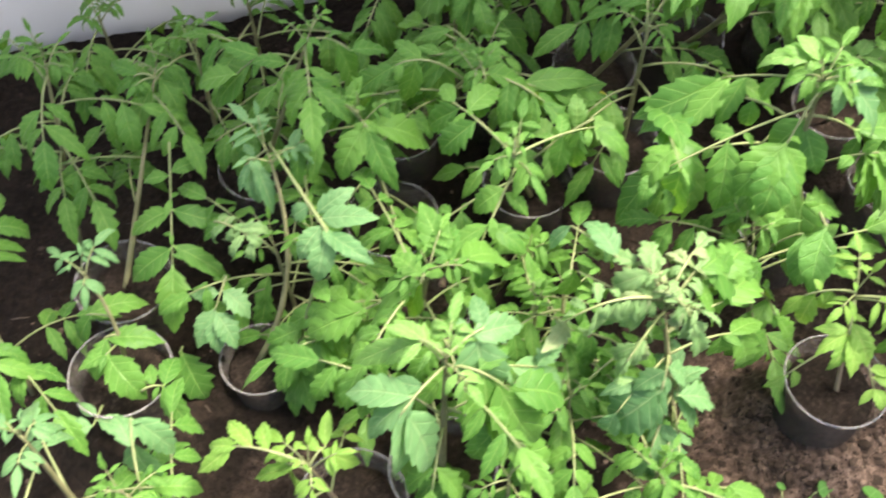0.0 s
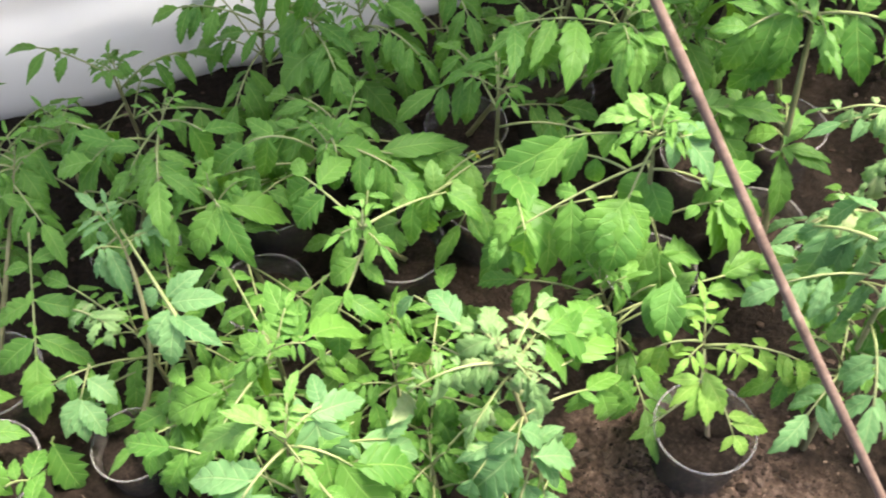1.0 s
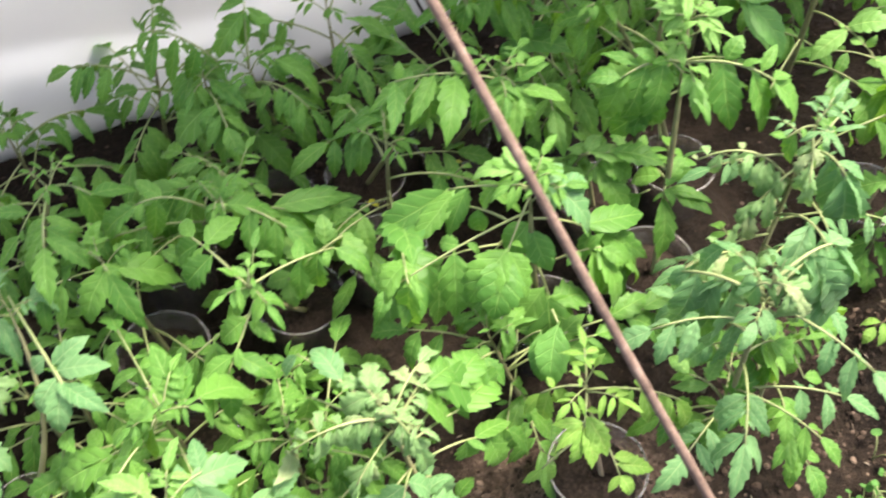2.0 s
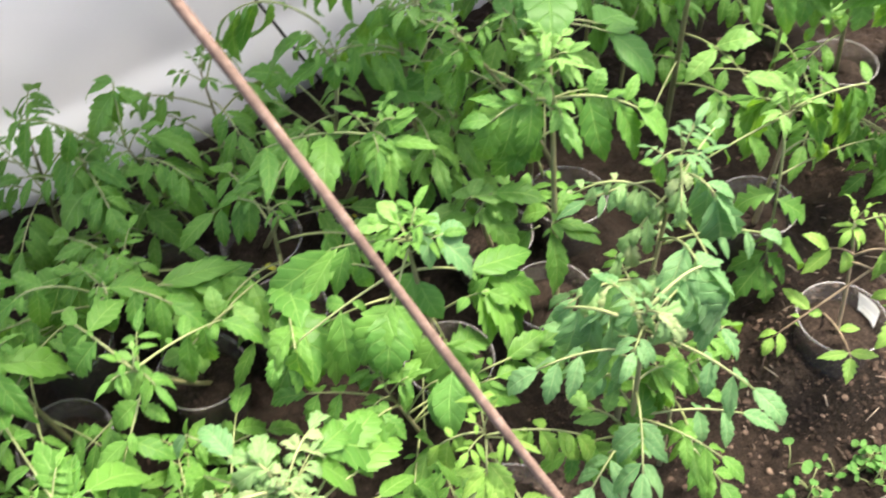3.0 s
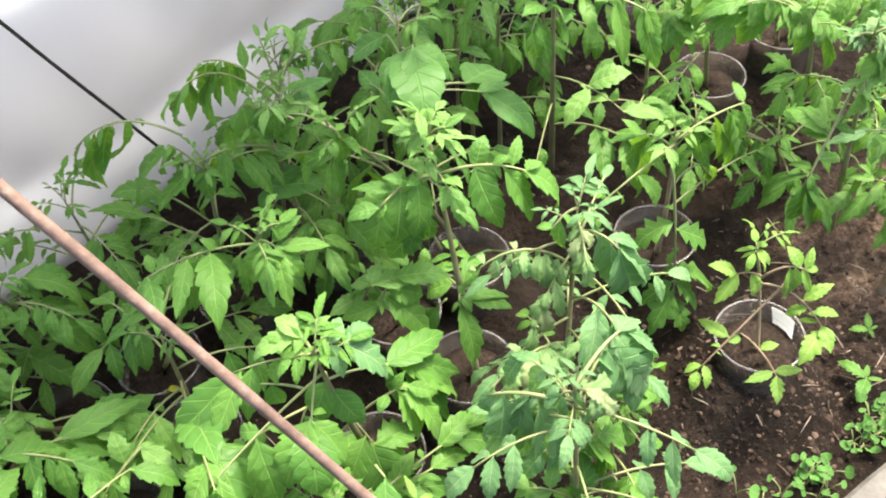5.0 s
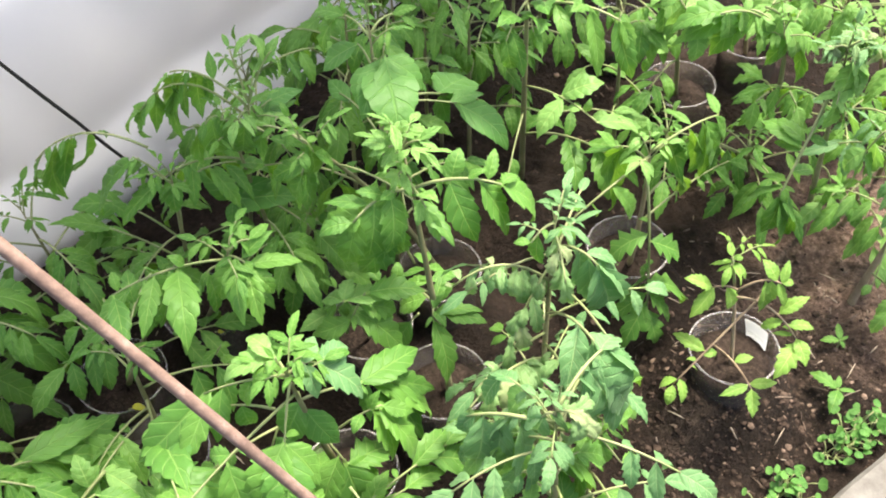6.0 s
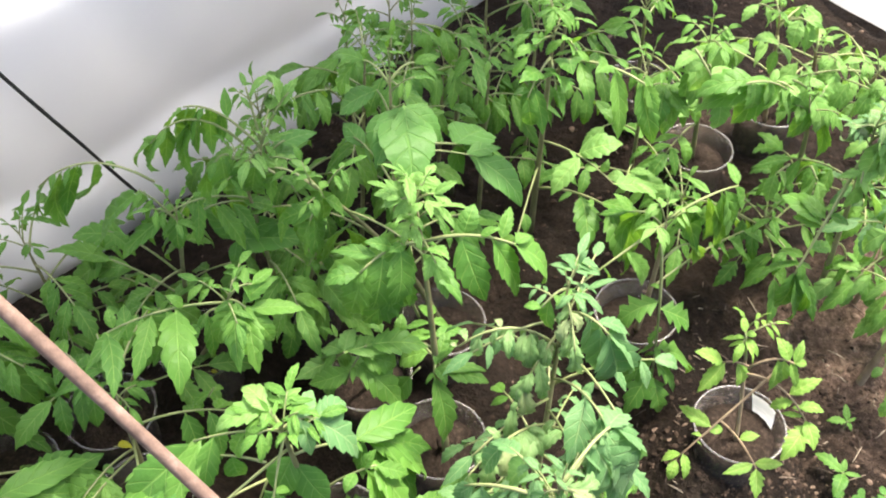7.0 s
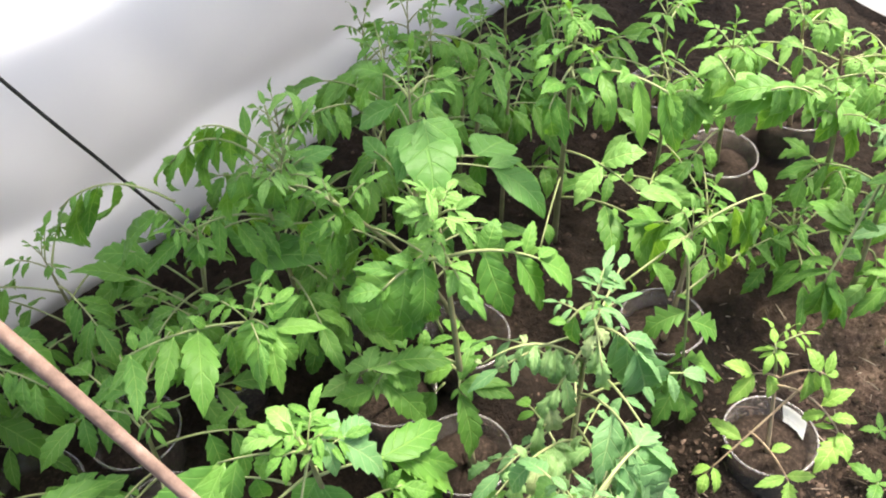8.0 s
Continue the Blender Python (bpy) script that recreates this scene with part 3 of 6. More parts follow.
def board():
    """The weathered board that edges the bed."""
    v, f = [], []
    n = 60
    for k in range(n + 1):
        x = 0.70 + 1.4 * k / n
        y = 0.384 + 0.13 * (x - 0.776)
        wob = 0.0015 * noise.noise(Vector((x * 14, 0, 0)))
        for dy, z in ((0.003, -0.05), (0.003, 0.014), (-0.002, 0.020), (-0.020, 0.023), (-0.110, 0.023), (-0.117, 0.018), (-0.117, -0.05)):
            v.append(Vector((x, y + dy + wob, z + wob + 0.001 * noise.noise(Vector((x * 30, dy * 60, 0))))))
    for k in range(n):
        for i in range(7):
            j = (i + 1) % 7
            f.append((k * 7 + i, k * 7 + j, k * 7 + 7 + j, k * 7 + 7 + i))
    f += [tuple(range(7)), tuple(n * 7 + 6 - i for i in range(7))]
    tagged(new("edging_board", mesh_of("edging_board", v, f, BOARD, smooth=False)), "weathered grey board edging the seedling bed", "board")


board()


# round-leaved weed sprouts along the board
def round_leaf(seed):
    rng = random.Random(seed)
    v, f, u = [Vector((0, 0.5, 0.0))], [], [(0.5, 0.5)]
    n = 14
    for ring in (0.55, 1.0):
        for k in range(n):
            a = 2 * math.pi * k / n
            r = 0.5 * ring * (1 - 0.22 * math.exp(-((a - math.pi / 2) / 0.35) ** 2)) * rng.uniform(0.97, 1.03)
            x, y = r * math.cos(a) * 1.05, 0.5 + r * math.sin(a)
            v.append(Vector((x, y, 0.10 * ring * ring - 0.15 * abs(x))))
            u.append((0.5 + x, y))
    for k in range(n):
        j = (k + 1) % n
        f += [(0, 1 + k, 1 + j), (1 + k, 1 + n + k, 1 + n + j, 1 + j)]
    return mesh_of("leaf", v, f, LEAF_SPROUT, uvs=u)


ROUND = [round_leaf(k) for k in range(4)]


def sprout(x, y, seed, tall=0.030, leaves=4, size=0.013):
    rng = random.Random(seed)
    thing = tagged(new("weed_sprout"), "tiny bright green round-leaved weed sprout in the soil", "sprout", "weed sprouts along the board")
    thing.matrix_basis = pose(x, y, ground_height(x, y))
    turn = rng.uniform(0, 6.3)
    for k in range(leaves):
        turn += 2.2 + rng.uniform(-0.4, 0.4)
        out = Vector((math.cos(turn), math.sin(turn), 0))
        top = out * rng.uniform(0.006, 0.016) + UP * tall * rng.uniform(0.6, 1.15)
        pts = arc(Vector((0, 0, -0.004)), Vector((0, 0, top.z * 0.7)) + out * 0.002, top, 5)
        stalk = part("stem", mesh_of("stem", *tube(pts, [0.0007] * 6, 5), STEM), thing)
        part("leaf", rng.choice(ROUND), stalk, m=facing(top, out + UP * rng.uniform(-0.5, 0.5), UP + Vector((rng.uniform(-0.8, 0.8), rng.uniform(-0.9, 0.5), 0)), size * rng.uniform(0.7, 1.3), rng.uniform(0.9, 1.25)))
    return thing


rng = random.Random(77)
for k in range(34):
    s = rng.random()
    x = 0.635 + 0.28 * s
    y = 0.396 + 0.13 * (x - 0.70) + rng.uniform(0.0, 0.026)
    sprout(x, y, k, rng.uniform(0.012, 0.026), rng.choice((3, 4, 5)), rng.uniform(0.006, 0.0095))
for k, (x, y) in enumerate(((0.378, 0.372), (0.398, 0.366), (0.352, 0.362), (0.420, 0.360), (0.700, 0.448))):
    sprout(x, y, 60 + k, 0.02, 2, 0.011)


def small_weed(x, y, seed, size):
    """A two- to four-leaved seedling, low on the soil."""
    rng = random.Random(seed)
    thing = tagged(new("weed_seedling"), "small green weed seedling with pointed leaves on bare soil", "seedling", "small weed seedlings")
    thing.matrix_basis = pose(x, y, ground_height(x, y))
    stalk = part("stem", mesh_of("stem", *tube([Vector((0, 0, -0.004)), Vector((0.001, 0, 0.008)), Vector((0, 0, 0.016))], [0.0009] * 3, 6), STEM), thing)
    for k in range(4):
        a = seed + k * 1.7
        part("leaf", BLADES["leaf"][(seed + k) % 8], stalk, m=facing(Vector((0, 0, 0.015)), Vector((math.cos(a), math.sin(a), 0.25)), UP, size * (1.0 if k < 2 else 0.5)))


small_weed(0.947, 0.530, 1, 0.024)
small_weed(0.899, 0.483, 2, 0.036)


def sticker(plant, azimuth):
    """A torn white sticker on the inner wall of a cup."""
    cup = [o for o in plant.children if o.name.startswith("cup")][0]
    v, f = [], []
    for j in range(4):
        for i in range(6):
            a = radians(azimuth - 20 + 40 * i / 5 + 3 * j)
            r, z = CUP_R - 0.0058 + 0.0009 * j, CUP_H - 0.024 + 0.007 * j - 0.0012 * (i % 2) * (j == 0)
            v.append(Vector((r * math.cos(a), r * math.sin(a), z)))
    for j in range(3):
        for i in range(5):
            f.append((j * 6 + i, j * 6 + i + 1, j * 6 + 7 + i, j * 6 + 6 + i))
    part("sticker", mesh_of("sticker", v, f, PAPER), cup, "torn white paper sticker", cup.matrix_basis.inverted())

# ---- seedlings, leaf by leaf ----

plant, stem = tomato(*SPOTS["f"], (0.523, 0.728, 0.370), seed=1, fill=0, low=1, size=0.05, top='pale', bend=(0.0, -0.004), thick=0.0040, apex=6, label="tall tomato seedling with pale new tip, in a clear plastic cup")
set_leaf(plant, stem(0.84), (0.585, 0.668, 0.335), [(0.42, 0.552, 0.655, 0.285), (0.75, 0.588, 0.648, 0.285), (1.00, 0.627, 0.652, 0.290), (0.45, 0.566, 0.705, 0.360), (0.85, 0.594, 0.693, 0.355), (0.62, 0.576, 0.679, 0.350), (1.00, 0.606, 0.677, 0.335)], 0.020, radius=0.0015, wide=1.15)
set_leaf(plant, stem(0.84), (0.462, 0.708, 0.320), [(0.35, 0.489, 0.680, 0.285), (0.62, 0.467, 0.688, 0.275), (0.92, 0.445, 0.698, 0.270), (1.00, 0.430, 0.719, 0.320), (0.70, 0.449, 0.734, 0.335), (0.45, 0.473, 0.715, 0.345), (0.30, 0.489, 0.701, 0.340), (0.85, 0.443, 0.710, 0.300)], 0.022, radius=0.0015, wide=1.2)
set_leaf(plant, stem(0.86), (0.519, 0.682, 0.330), [(1.00, 0.525, 0.664, 0.300), (0.70, 0.509, 0.674, 0.320), (0.50, 0.526, 0.672, 0.350)], 0.004, kind='pale', wide=1.05)
set_leaf(plant, stem(0.97), (0.507, 0.720, 0.375), [(1.00, 0.490, 0.739, 0.380), (0.90, 0.490, 0.726, 0.370), (0.70, 0.502, 0.740, 0.385), (0.60, 0.498, 0.714, 0.360)], 0.006, kind='pale', wide=0.95)
set_leaf(plant, stem(0.97), (0.533, 0.714, 0.375), [(1.00, 0.553, 0.713, 0.385), (0.90, 0.546, 0.702, 0.370), (0.70, 0.547, 0.712, 0.380), (0.60, 0.531, 0.702, 0.360)], 0.006, kind='pale', wide=0.95)
set_leaf(plant, stem(1.00), (0.520, 0.722, 0.385), [(1.00, 0.508, 0.728, 0.390), (0.80, 0.528, 0.722, 0.390), (0.60, 0.529, 0.716, 0.380)], 0.000, kind='pale', wide=0.9)
set_leaf(plant, stem(0.90), (0.512, 0.716, 0.345), [(1.00, 0.499, 0.709, 0.335), (0.80, 0.513, 0.696, 0.335), (0.60, 0.500, 0.719, 0.345)], 0.004, kind='pale', wide=0.9)
set_leaf(plant, stem(0.40), (0.513, 0.673, 0.190), [(1.00, 0.511, 0.625, 0.140), (0.70, 0.561, 0.663, 0.190), (0.60, 0.542, 0.703, 0.210)], 0.012, wide=1.0)
set_leaf(plant, stem(0.46), (0.488, 0.729, 0.200), [(1.00, 0.481, 0.757, 0.210), (0.70, 0.510, 0.728, 0.220)], 0.010, wide=1.1)
set_leaf(plant, (0.521, 0.716, 0.180), (0.523, 0.673, 0.190), [(1.00, 0.559, 0.648, 0.185), (0.60, 0.542, 0.687, 0.210), (0.40, 0.489, 0.718, 0.170)], 0.008, wide=1.2)
set_leaf(plant, (0.520, 0.718, 0.220), (0.495, 0.721, 0.300), [(1.00, 0.501, 0.701, 0.240), (0.80, 0.480, 0.706, 0.240), (0.60, 0.462, 0.716, 0.230), (1.00, 0.438, 0.745, 0.290)], 0.010, wide=1.1)

plant, stem = tomato(*SPOTS["l"], (0.450, 0.734, 0.200), low=0, seed=2, fill=0, apex=2, thick=0.003)
set_leaf(plant, (0.441, 0.767, 0.120), (0.439, 0.700, 0.235), [(0.55, 0.483, 0.676, 0.190), (0.50, 0.400, 0.727, 0.190), (1.00, 0.490, 0.701, 0.225), (0.95, 0.429, 0.729, 0.225), (1.00, 0.455, 0.724, 0.240), (0.30, 0.422, 0.723, 0.140)], 0.012, wide=1.3, kind='pale', radius=0.0016)
set_leaf(plant, (0.514, 0.705, 0.160), (0.500, 0.694, 0.170), [(1.00, 0.477, 0.699, 0.130)], 0.000, broad=True, wide=1.0)
set_leaf(plant, (0.436, 0.699, 0.190), (0.460, 0.699, 0.235), [(1.00, 0.513, 0.680, 0.235), (0.50, 0.482, 0.658, 0.185), (0.30, 0.405, 0.708, 0.190), (0.80, 0.445, 0.718, 0.240), (0.70, 0.486, 0.679, 0.210)], 0.008, wide=1.3)

plant, stem = tomato(*SPOTS["wilt"], (0.601, 0.610, 0.345), seed=3, fill=6, size=0.036, kind='grey', top='grey', thick=0.0034, apex=4, low=3, cup=False, label="wilting grey-green tomato seedling with drooping curled leaves")
set_leaf(plant, stem(0.90), (0.611, 0.562, 0.320), [(1.00, 0.628, 0.552, 0.235), (0.80, 0.611, 0.563, 0.250), (0.90, 0.645, 0.553, 0.270), (0.60, 0.605, 0.578, 0.270), (0.70, 0.638, 0.566, 0.310), (0.50, 0.608, 0.582, 0.330)], 0.020, kind='grey', wide=1.05, radius=0.0012)
set_leaf(plant, stem(0.70), (0.557, 0.484, 0.335), [(0.97, 0.569, 0.452, 0.262), (0.85, 0.553, 0.466, 0.275), (1.00, 0.583, 0.464, 0.290), (0.60, 0.538, 0.491, 0.290)], 0.030, kind='grey', wide=1.25, radius=0.0012)
set_leaf(plant, stem(0.80), (0.507, 0.618, 0.300), [(0.25, 0.540, 0.578, 0.250), (0.35, 0.517, 0.563, 0.240), (0.45, 0.525, 0.595, 0.250), (0.60, 0.531, 0.613, 0.310), (0.30, 0.540, 0.560, 0.240), (0.80, 0.516, 0.608, 0.280), (1.00, 0.502, 0.627, 0.300), (0.15, 0.555, 0.585, 0.280)], 0.050, kind='wilt', wide=1.0, radius=0.0012)
set_leaf(plant, stem(0.85), (0.540, 0.578, 0.250), [(1.00, 0.521, 0.561, 0.210), (0.80, 0.543, 0.554, 0.210), (0.70, 0.521, 0.579, 0.230), (0.50, 0.556, 0.555, 0.250)], 0.020, kind='wilt')
set_leaf(plant, stem(0.55), (0.467, 0.522, 0.280), [(0.50, 0.484, 0.505, 0.230), (0.70, 0.475, 0.516, 0.240), (1.00, 0.462, 0.519, 0.220), (0.40, 0.498, 0.492, 0.200), (0.80, 0.477, 0.534, 0.280), (0.30, 0.515, 0.492, 0.240), (0.20, 0.525, 0.487, 0.260)], 0.035, kind='wilt', wide=1.0, radius=0.0012)
set_leaf(plant, stem(0.50), (0.468, 0.515, 0.230), [(1.00, 0.453, 0.513, 0.190), (0.70, 0.476, 0.506, 0.190), (0.50, 0.491, 0.490, 0.190)], 0.020, kind='wilt', wide=0.9)
set_leaf(plant, stem(0.60), (0.533, 0.469, 0.300), [(1.00, 0.546, 0.455, 0.260), (0.60, 0.524, 0.469, 0.240), (0.80, 0.547, 0.478, 0.300)], 0.020, kind='wilt', wide=1.1)
set_leaf(plant, stem(0.95), (0.579, 0.561, 0.320), [(1.00, 0.581, 0.550, 0.250), (0.70, 0.572, 0.561, 0.280), (0.50, 0.568, 0.577, 0.310)], 0.010, kind='wilt')
set_leaf(plant, stem(0.97), (0.573, 0.603, 0.330), [(1.00, 0.561, 0.614, 0.330), (0.70, 0.573, 0.597, 0.300), (0.50, 0.583, 0.594, 0.340)], 0.010)
set_leaf(plant, stem(0.45), (0.599, 0.483, 0.130), [(1.00, 0.624, 0.485, 0.120), (0.80, 0.598, 0.507, 0.150), (0.70, 0.591, 0.487, 0.120), (0.50, 0.569, 0.495, 0.150)], 0.020, wide=1.2)
set_leaf(plant, stem(0.40), (0.508, 0.530, 0.160), [(1.00, 0.490, 0.527, 0.120), (0.70, 0.518, 0.511, 0.120), (0.60, 0.500, 0.535, 0.150)], 0.020, wide=1.2)

plant, stem = tomato(*SPOTS["wiltb"], (0.495, 0.452, 0.360), seed=33, fill=4, size=0.048, kind='grey', top='grey', thick=0.0034, apex=2, low=3, cup=False, label="wilted tomato seedling with dried whitish leaf tips")
set_leaf(plant, stem(0.85), (0.464, 0.491, 0.270), [(1.00, 0.438, 0.490, 0.240), (0.60, 0.459, 0.472, 0.240), (0.80, 0.462, 0.506, 0.270), (0.70, 0.450, 0.497, 0.260)], 0.020, kind='pale', wide=0.9)
set_leaf(plant, stem(0.75), (0.484, 0.477, 0.260), [(1.00, 0.471, 0.475, 0.220), (0.60, 0.488, 0.462, 0.230), (0.50, 0.500, 0.466, 0.250)], 0.020, kind='grey')
set_leaf(plant, stem(0.90), (0.567, 0.499, 0.310), [(1.00, 0.587, 0.474, 0.270), (0.60, 0.559, 0.487, 0.270), (0.80, 0.585, 0.494, 0.300)], 0.020, kind='grey', wide=1.15)
set_leaf(plant, stem(0.90), (0.493, 0.518, 0.310), [(1.00, 0.475, 0.526, 0.270), (0.60, 0.496, 0.510, 0.270), (0.70, 0.490, 0.537, 0.300)], 0.020, kind='grey')
set_leaf(plant, stem(0.97), (0.553, 0.477, 0.350), [(0.60, 0.556, 0.448, 0.281), (0.85, 0.577, 0.453, 0.280), (1.00, 0.587, 0.470, 0.310), (0.40, 0.536, 0.463, 0.330), (0.90, 0.576, 0.494, 0.340)], 0.020, kind='grey', wide=1.25, radius=0.0014)
set_leaf(plant, stem(0.97), (0.507, 0.435, 0.350), [(1.00, 0.517, 0.420, 0.336), (0.70, 0.500, 0.429, 0.310), (0.50, 0.517, 0.436, 0.350), (0.60, 0.534, 0.450, 0.350)], 0.010, kind='wilt', wide=1.2)
set_leaf(plant, stem(0.90), (0.455, 0.506, 0.300), [(1.00, 0.450, 0.504, 0.270), (0.80, 0.448, 0.480, 0.250), (0.60, 0.465, 0.475, 0.250), (0.40, 0.477, 0.457, 0.250), (0.90, 0.446, 0.511, 0.280), (0.50, 0.466, 0.495, 0.270), (0.70, 0.479, 0.482, 0.270)], 0.020, kind='grey', wide=1.05, radius=0.0016)
set_leaf(plant, stem(0.92), (0.464, 0.499, 0.290), [(1.00, 0.452, 0.499, 0.250), (0.60, 0.478, 0.488, 0.270)], 0.020, kind='wilt')
set_leaf(plant, stem(0.95), (0.488, 0.457, 0.340), [(1.00, 0.479, 0.474, 0.320), (0.50, 0.504, 0.444, 0.330), (0.80, 0.482, 0.460, 0.310)], 0.010, kind='grey', wide=1.2)
set_leaf(plant, stem(0.70), (0.531, 0.465, 0.240), [(1.00, 0.569, 0.465, 0.200), (0.60, 0.537, 0.457, 0.180), (0.70, 0.516, 0.469, 0.200), (0.50, 0.558, 0.463, 0.180)], 0.010)
set_leaf(plant, stem(0.70), (0.485, 0.481, 0.220), [(1.00, 0.468, 0.486, 0.180), (0.60, 0.491, 0.472, 0.190), (0.50, 0.503, 0.476, 0.220)], 0.020, kind='grey')
set_leaf(plant, stem(0.45), (0.469, 0.468, 0.200), [(1.00, 0.457, 0.494, 0.200), (0.60, 0.493, 0.472, 0.220), (0.50, 0.457, 0.468, 0.180), (0.80, 0.455, 0.484, 0.180)], 0.020, kind='pale')
set_leaf(plant, stem(0.35), (0.484, 0.447, 0.150), [(1.00, 0.464, 0.437, 0.120), (0.60, 0.484, 0.426, 0.120), (0.50, 0.504, 0.423, 0.100), (0.70, 0.457, 0.454, 0.140)], 0.020)
set_leaf(plant, stem(0.40), (0.502, 0.442, 0.200), [(1.00, 0.504, 0.425, 0.150), (0.60, 0.524, 0.426, 0.160), (0.50, 0.523, 0.464, 0.220)], 0.020, wide=1.2)

plant, stem = tomato(*SPOTS["low"], (0.579, 0.506, 0.160), seed=31, fill=2, apex=2, size=0.05, thick=0.0026, cup=False)
set_leaf(plant, stem(0.50), (0.580, 0.485, 0.060), [(1.00, 0.625, 0.496, 0.040), (0.50, 0.564, 0.500, 0.050)], 0.010)

plant, stem = tomato(*SPOTS["m"], (0.351, 0.596, 0.325), low=0, seed=4, fill=0, size=0.05, thick=0.0036, apex=6, bend=(-0.006, -0.006))
set_leaf(plant, stem(0.93), (0.330, 0.573, 0.265), [(1.00, 0.306, 0.524, 0.235), (0.90, 0.285, 0.542, 0.240), (0.95, 0.351, 0.548, 0.235)], 0.008, wide=1.35)
set_leaf(plant, stem(0.85), (0.230, 0.572, 0.240), [(1.00, 0.211, 0.550, 0.230), (0.85, 0.241, 0.539, 0.225), (0.80, 0.221, 0.592, 0.250), (0.55, 0.286, 0.545, 0.210), (0.50, 0.272, 0.599, 0.260)], 0.012, wide=1.15)
set_leaf(plant, stem(0.97), (0.293, 0.648, 0.270), [(0.98, 0.219, 0.632, 0.225), (0.90, 0.257, 0.608, 0.245), (0.40, 0.312, 0.614, 0.275), (0.30, 0.344, 0.646, 0.320), (0.75, 0.283, 0.613, 0.250)], 0.010, wide=1.2)
set_leaf(plant, stem(0.97), (0.377, 0.601, 0.310), [(0.90, 0.412, 0.574, 0.280), (1.00, 0.410, 0.605, 0.310), (0.60, 0.370, 0.582, 0.290), (0.50, 0.387, 0.616, 0.320)], 0.012, kind='grey', wide=1.25)
set_leaf(plant, stem(0.80), (0.433, 0.621, 0.210), [(0.85, 0.407, 0.605, 0.190), (0.95, 0.486, 0.615, 0.180), (1.00, 0.455, 0.580, 0.140), (0.90, 0.471, 0.580, 0.140), (0.70, 0.481, 0.628, 0.220), (0.80, 0.506, 0.613, 0.160), (0.90, 0.527, 0.588, 0.130)], 0.015, wide=1.1)
set_leaf(plant, stem(0.55), (0.381, 0.589, 0.160), [(1.00, 0.432, 0.606, 0.145), (0.90, 0.409, 0.577, 0.130), (0.70, 0.341, 0.566, 0.150), (0.85, 0.376, 0.539, 0.100)], 0.010, wide=1.35)
set_leaf(plant, stem(0.97), (0.349, 0.614, 0.325), [(1.00, 0.303, 0.626, 0.320), (0.60, 0.338, 0.642, 0.335), (0.70, 0.376, 0.624, 0.325)], 0.008, kind='pale')
set_leaf(plant, stem(0.45), (0.305, 0.600, 0.140), [(1.00, 0.290, 0.589, 0.120), (0.70, 0.330, 0.586, 0.120)], 0.010)
set_leaf(plant, (0.337, 0.605, 0.270), (0.294, 0.642, 0.255), [(1.00, 0.221, 0.628, 0.235), (0.50, 0.315, 0.621, 0.230)], 0.012, broad=True, wide=1.0, kind='pale')
set_leaf(plant, (0.344, 0.621, 0.230), (0.324, 0.609, 0.210), [(1.00, 0.306, 0.569, 0.160), (0.60, 0.338, 0.581, 0.180)], 0.006, broad=True, wide=1.0)
set_leaf(plant, (0.360, 0.617, 0.260), (0.359, 0.604, 0.255), [(1.00, 0.371, 0.576, 0.220), (0.60, 0.333, 0.600, 0.220)], 0.004, broad=True, wide=1.1)
set_leaf(plant, (0.341, 0.633, 0.200), (0.253, 0.622, 0.190), [(0.80, 0.227, 0.611, 0.170), (1.00, 0.213, 0.587, 0.150), (0.70, 0.276, 0.577, 0.160), (0.90, 0.243, 0.582, 0.155), (0.50, 0.287, 0.616, 0.200)], 0.015, wide=1.35)
set_leaf(plant, stem(0.45), (0.415, 0.577, 0.250), [(1.00, 0.438, 0.562, 0.240), (0.70, 0.386, 0.575, 0.235), (0.85, 0.421, 0.549, 0.200), (0.95, 0.438, 0.540, 0.200), (0.80, 0.416, 0.585, 0.260)], 0.012, wide=1.1)
set_leaf(plant, (0.365, 0.540, 0.220), (0.367, 0.526, 0.220), [(1.00, 0.345, 0.480, 0.190)], 0.000, broad=True, wide=1.0)

plant, stem = tomato(*SPOTS["j"], (0.357, 0.718, 0.340), low=1, seed=5, fill=0, thick=0.0032, bend=(0.0, -0.01), apex=3)
set_leaf(plant, stem(0.92), (0.368, 0.715, 0.315), [(0.45, 0.339, 0.678, 0.295), (0.90, 0.358, 0.671, 0.290), (1.00, 0.380, 0.690, 0.290), (0.95, 0.412, 0.706, 0.310), (0.70, 0.394, 0.723, 0.340), (0.50, 0.328, 0.713, 0.290)], 0.010, wide=1.0)
set_leaf(plant, stem(0.90), (0.261, 0.739, 0.320), [(0.42, 0.295, 0.661, 0.325), (0.50, 0.312, 0.703, 0.305), (0.62, 0.271, 0.690, 0.315), (0.60, 0.292, 0.737, 0.340), (1.00, 0.256, 0.682, 0.315), (0.95, 0.268, 0.751, 0.335), (0.80, 0.233, 0.728, 0.300), (0.35, 0.313, 0.736, 0.340)], 0.018, wide=0.9)
set_leaf(plant, stem(0.80), (0.333, 0.748, 0.280), [(1.00, 0.313, 0.749, 0.260), (0.70, 0.337, 0.729, 0.250)], 0.020)
set_leaf(plant, stem(0.95), (0.376, 0.723, 0.335), [(1.00, 0.398, 0.731, 0.335), (0.70, 0.376, 0.739, 0.340), (0.60, 0.376, 0.718, 0.320)], 0.010, wide=1.1)
set_leaf(plant, (0.323, 0.763, 0.160), (0.331, 0.763, 0.170), [(1.00, 0.335, 0.751, 0.180), (0.60, 0.301, 0.766, 0.150)], 0.000, wide=1.2)
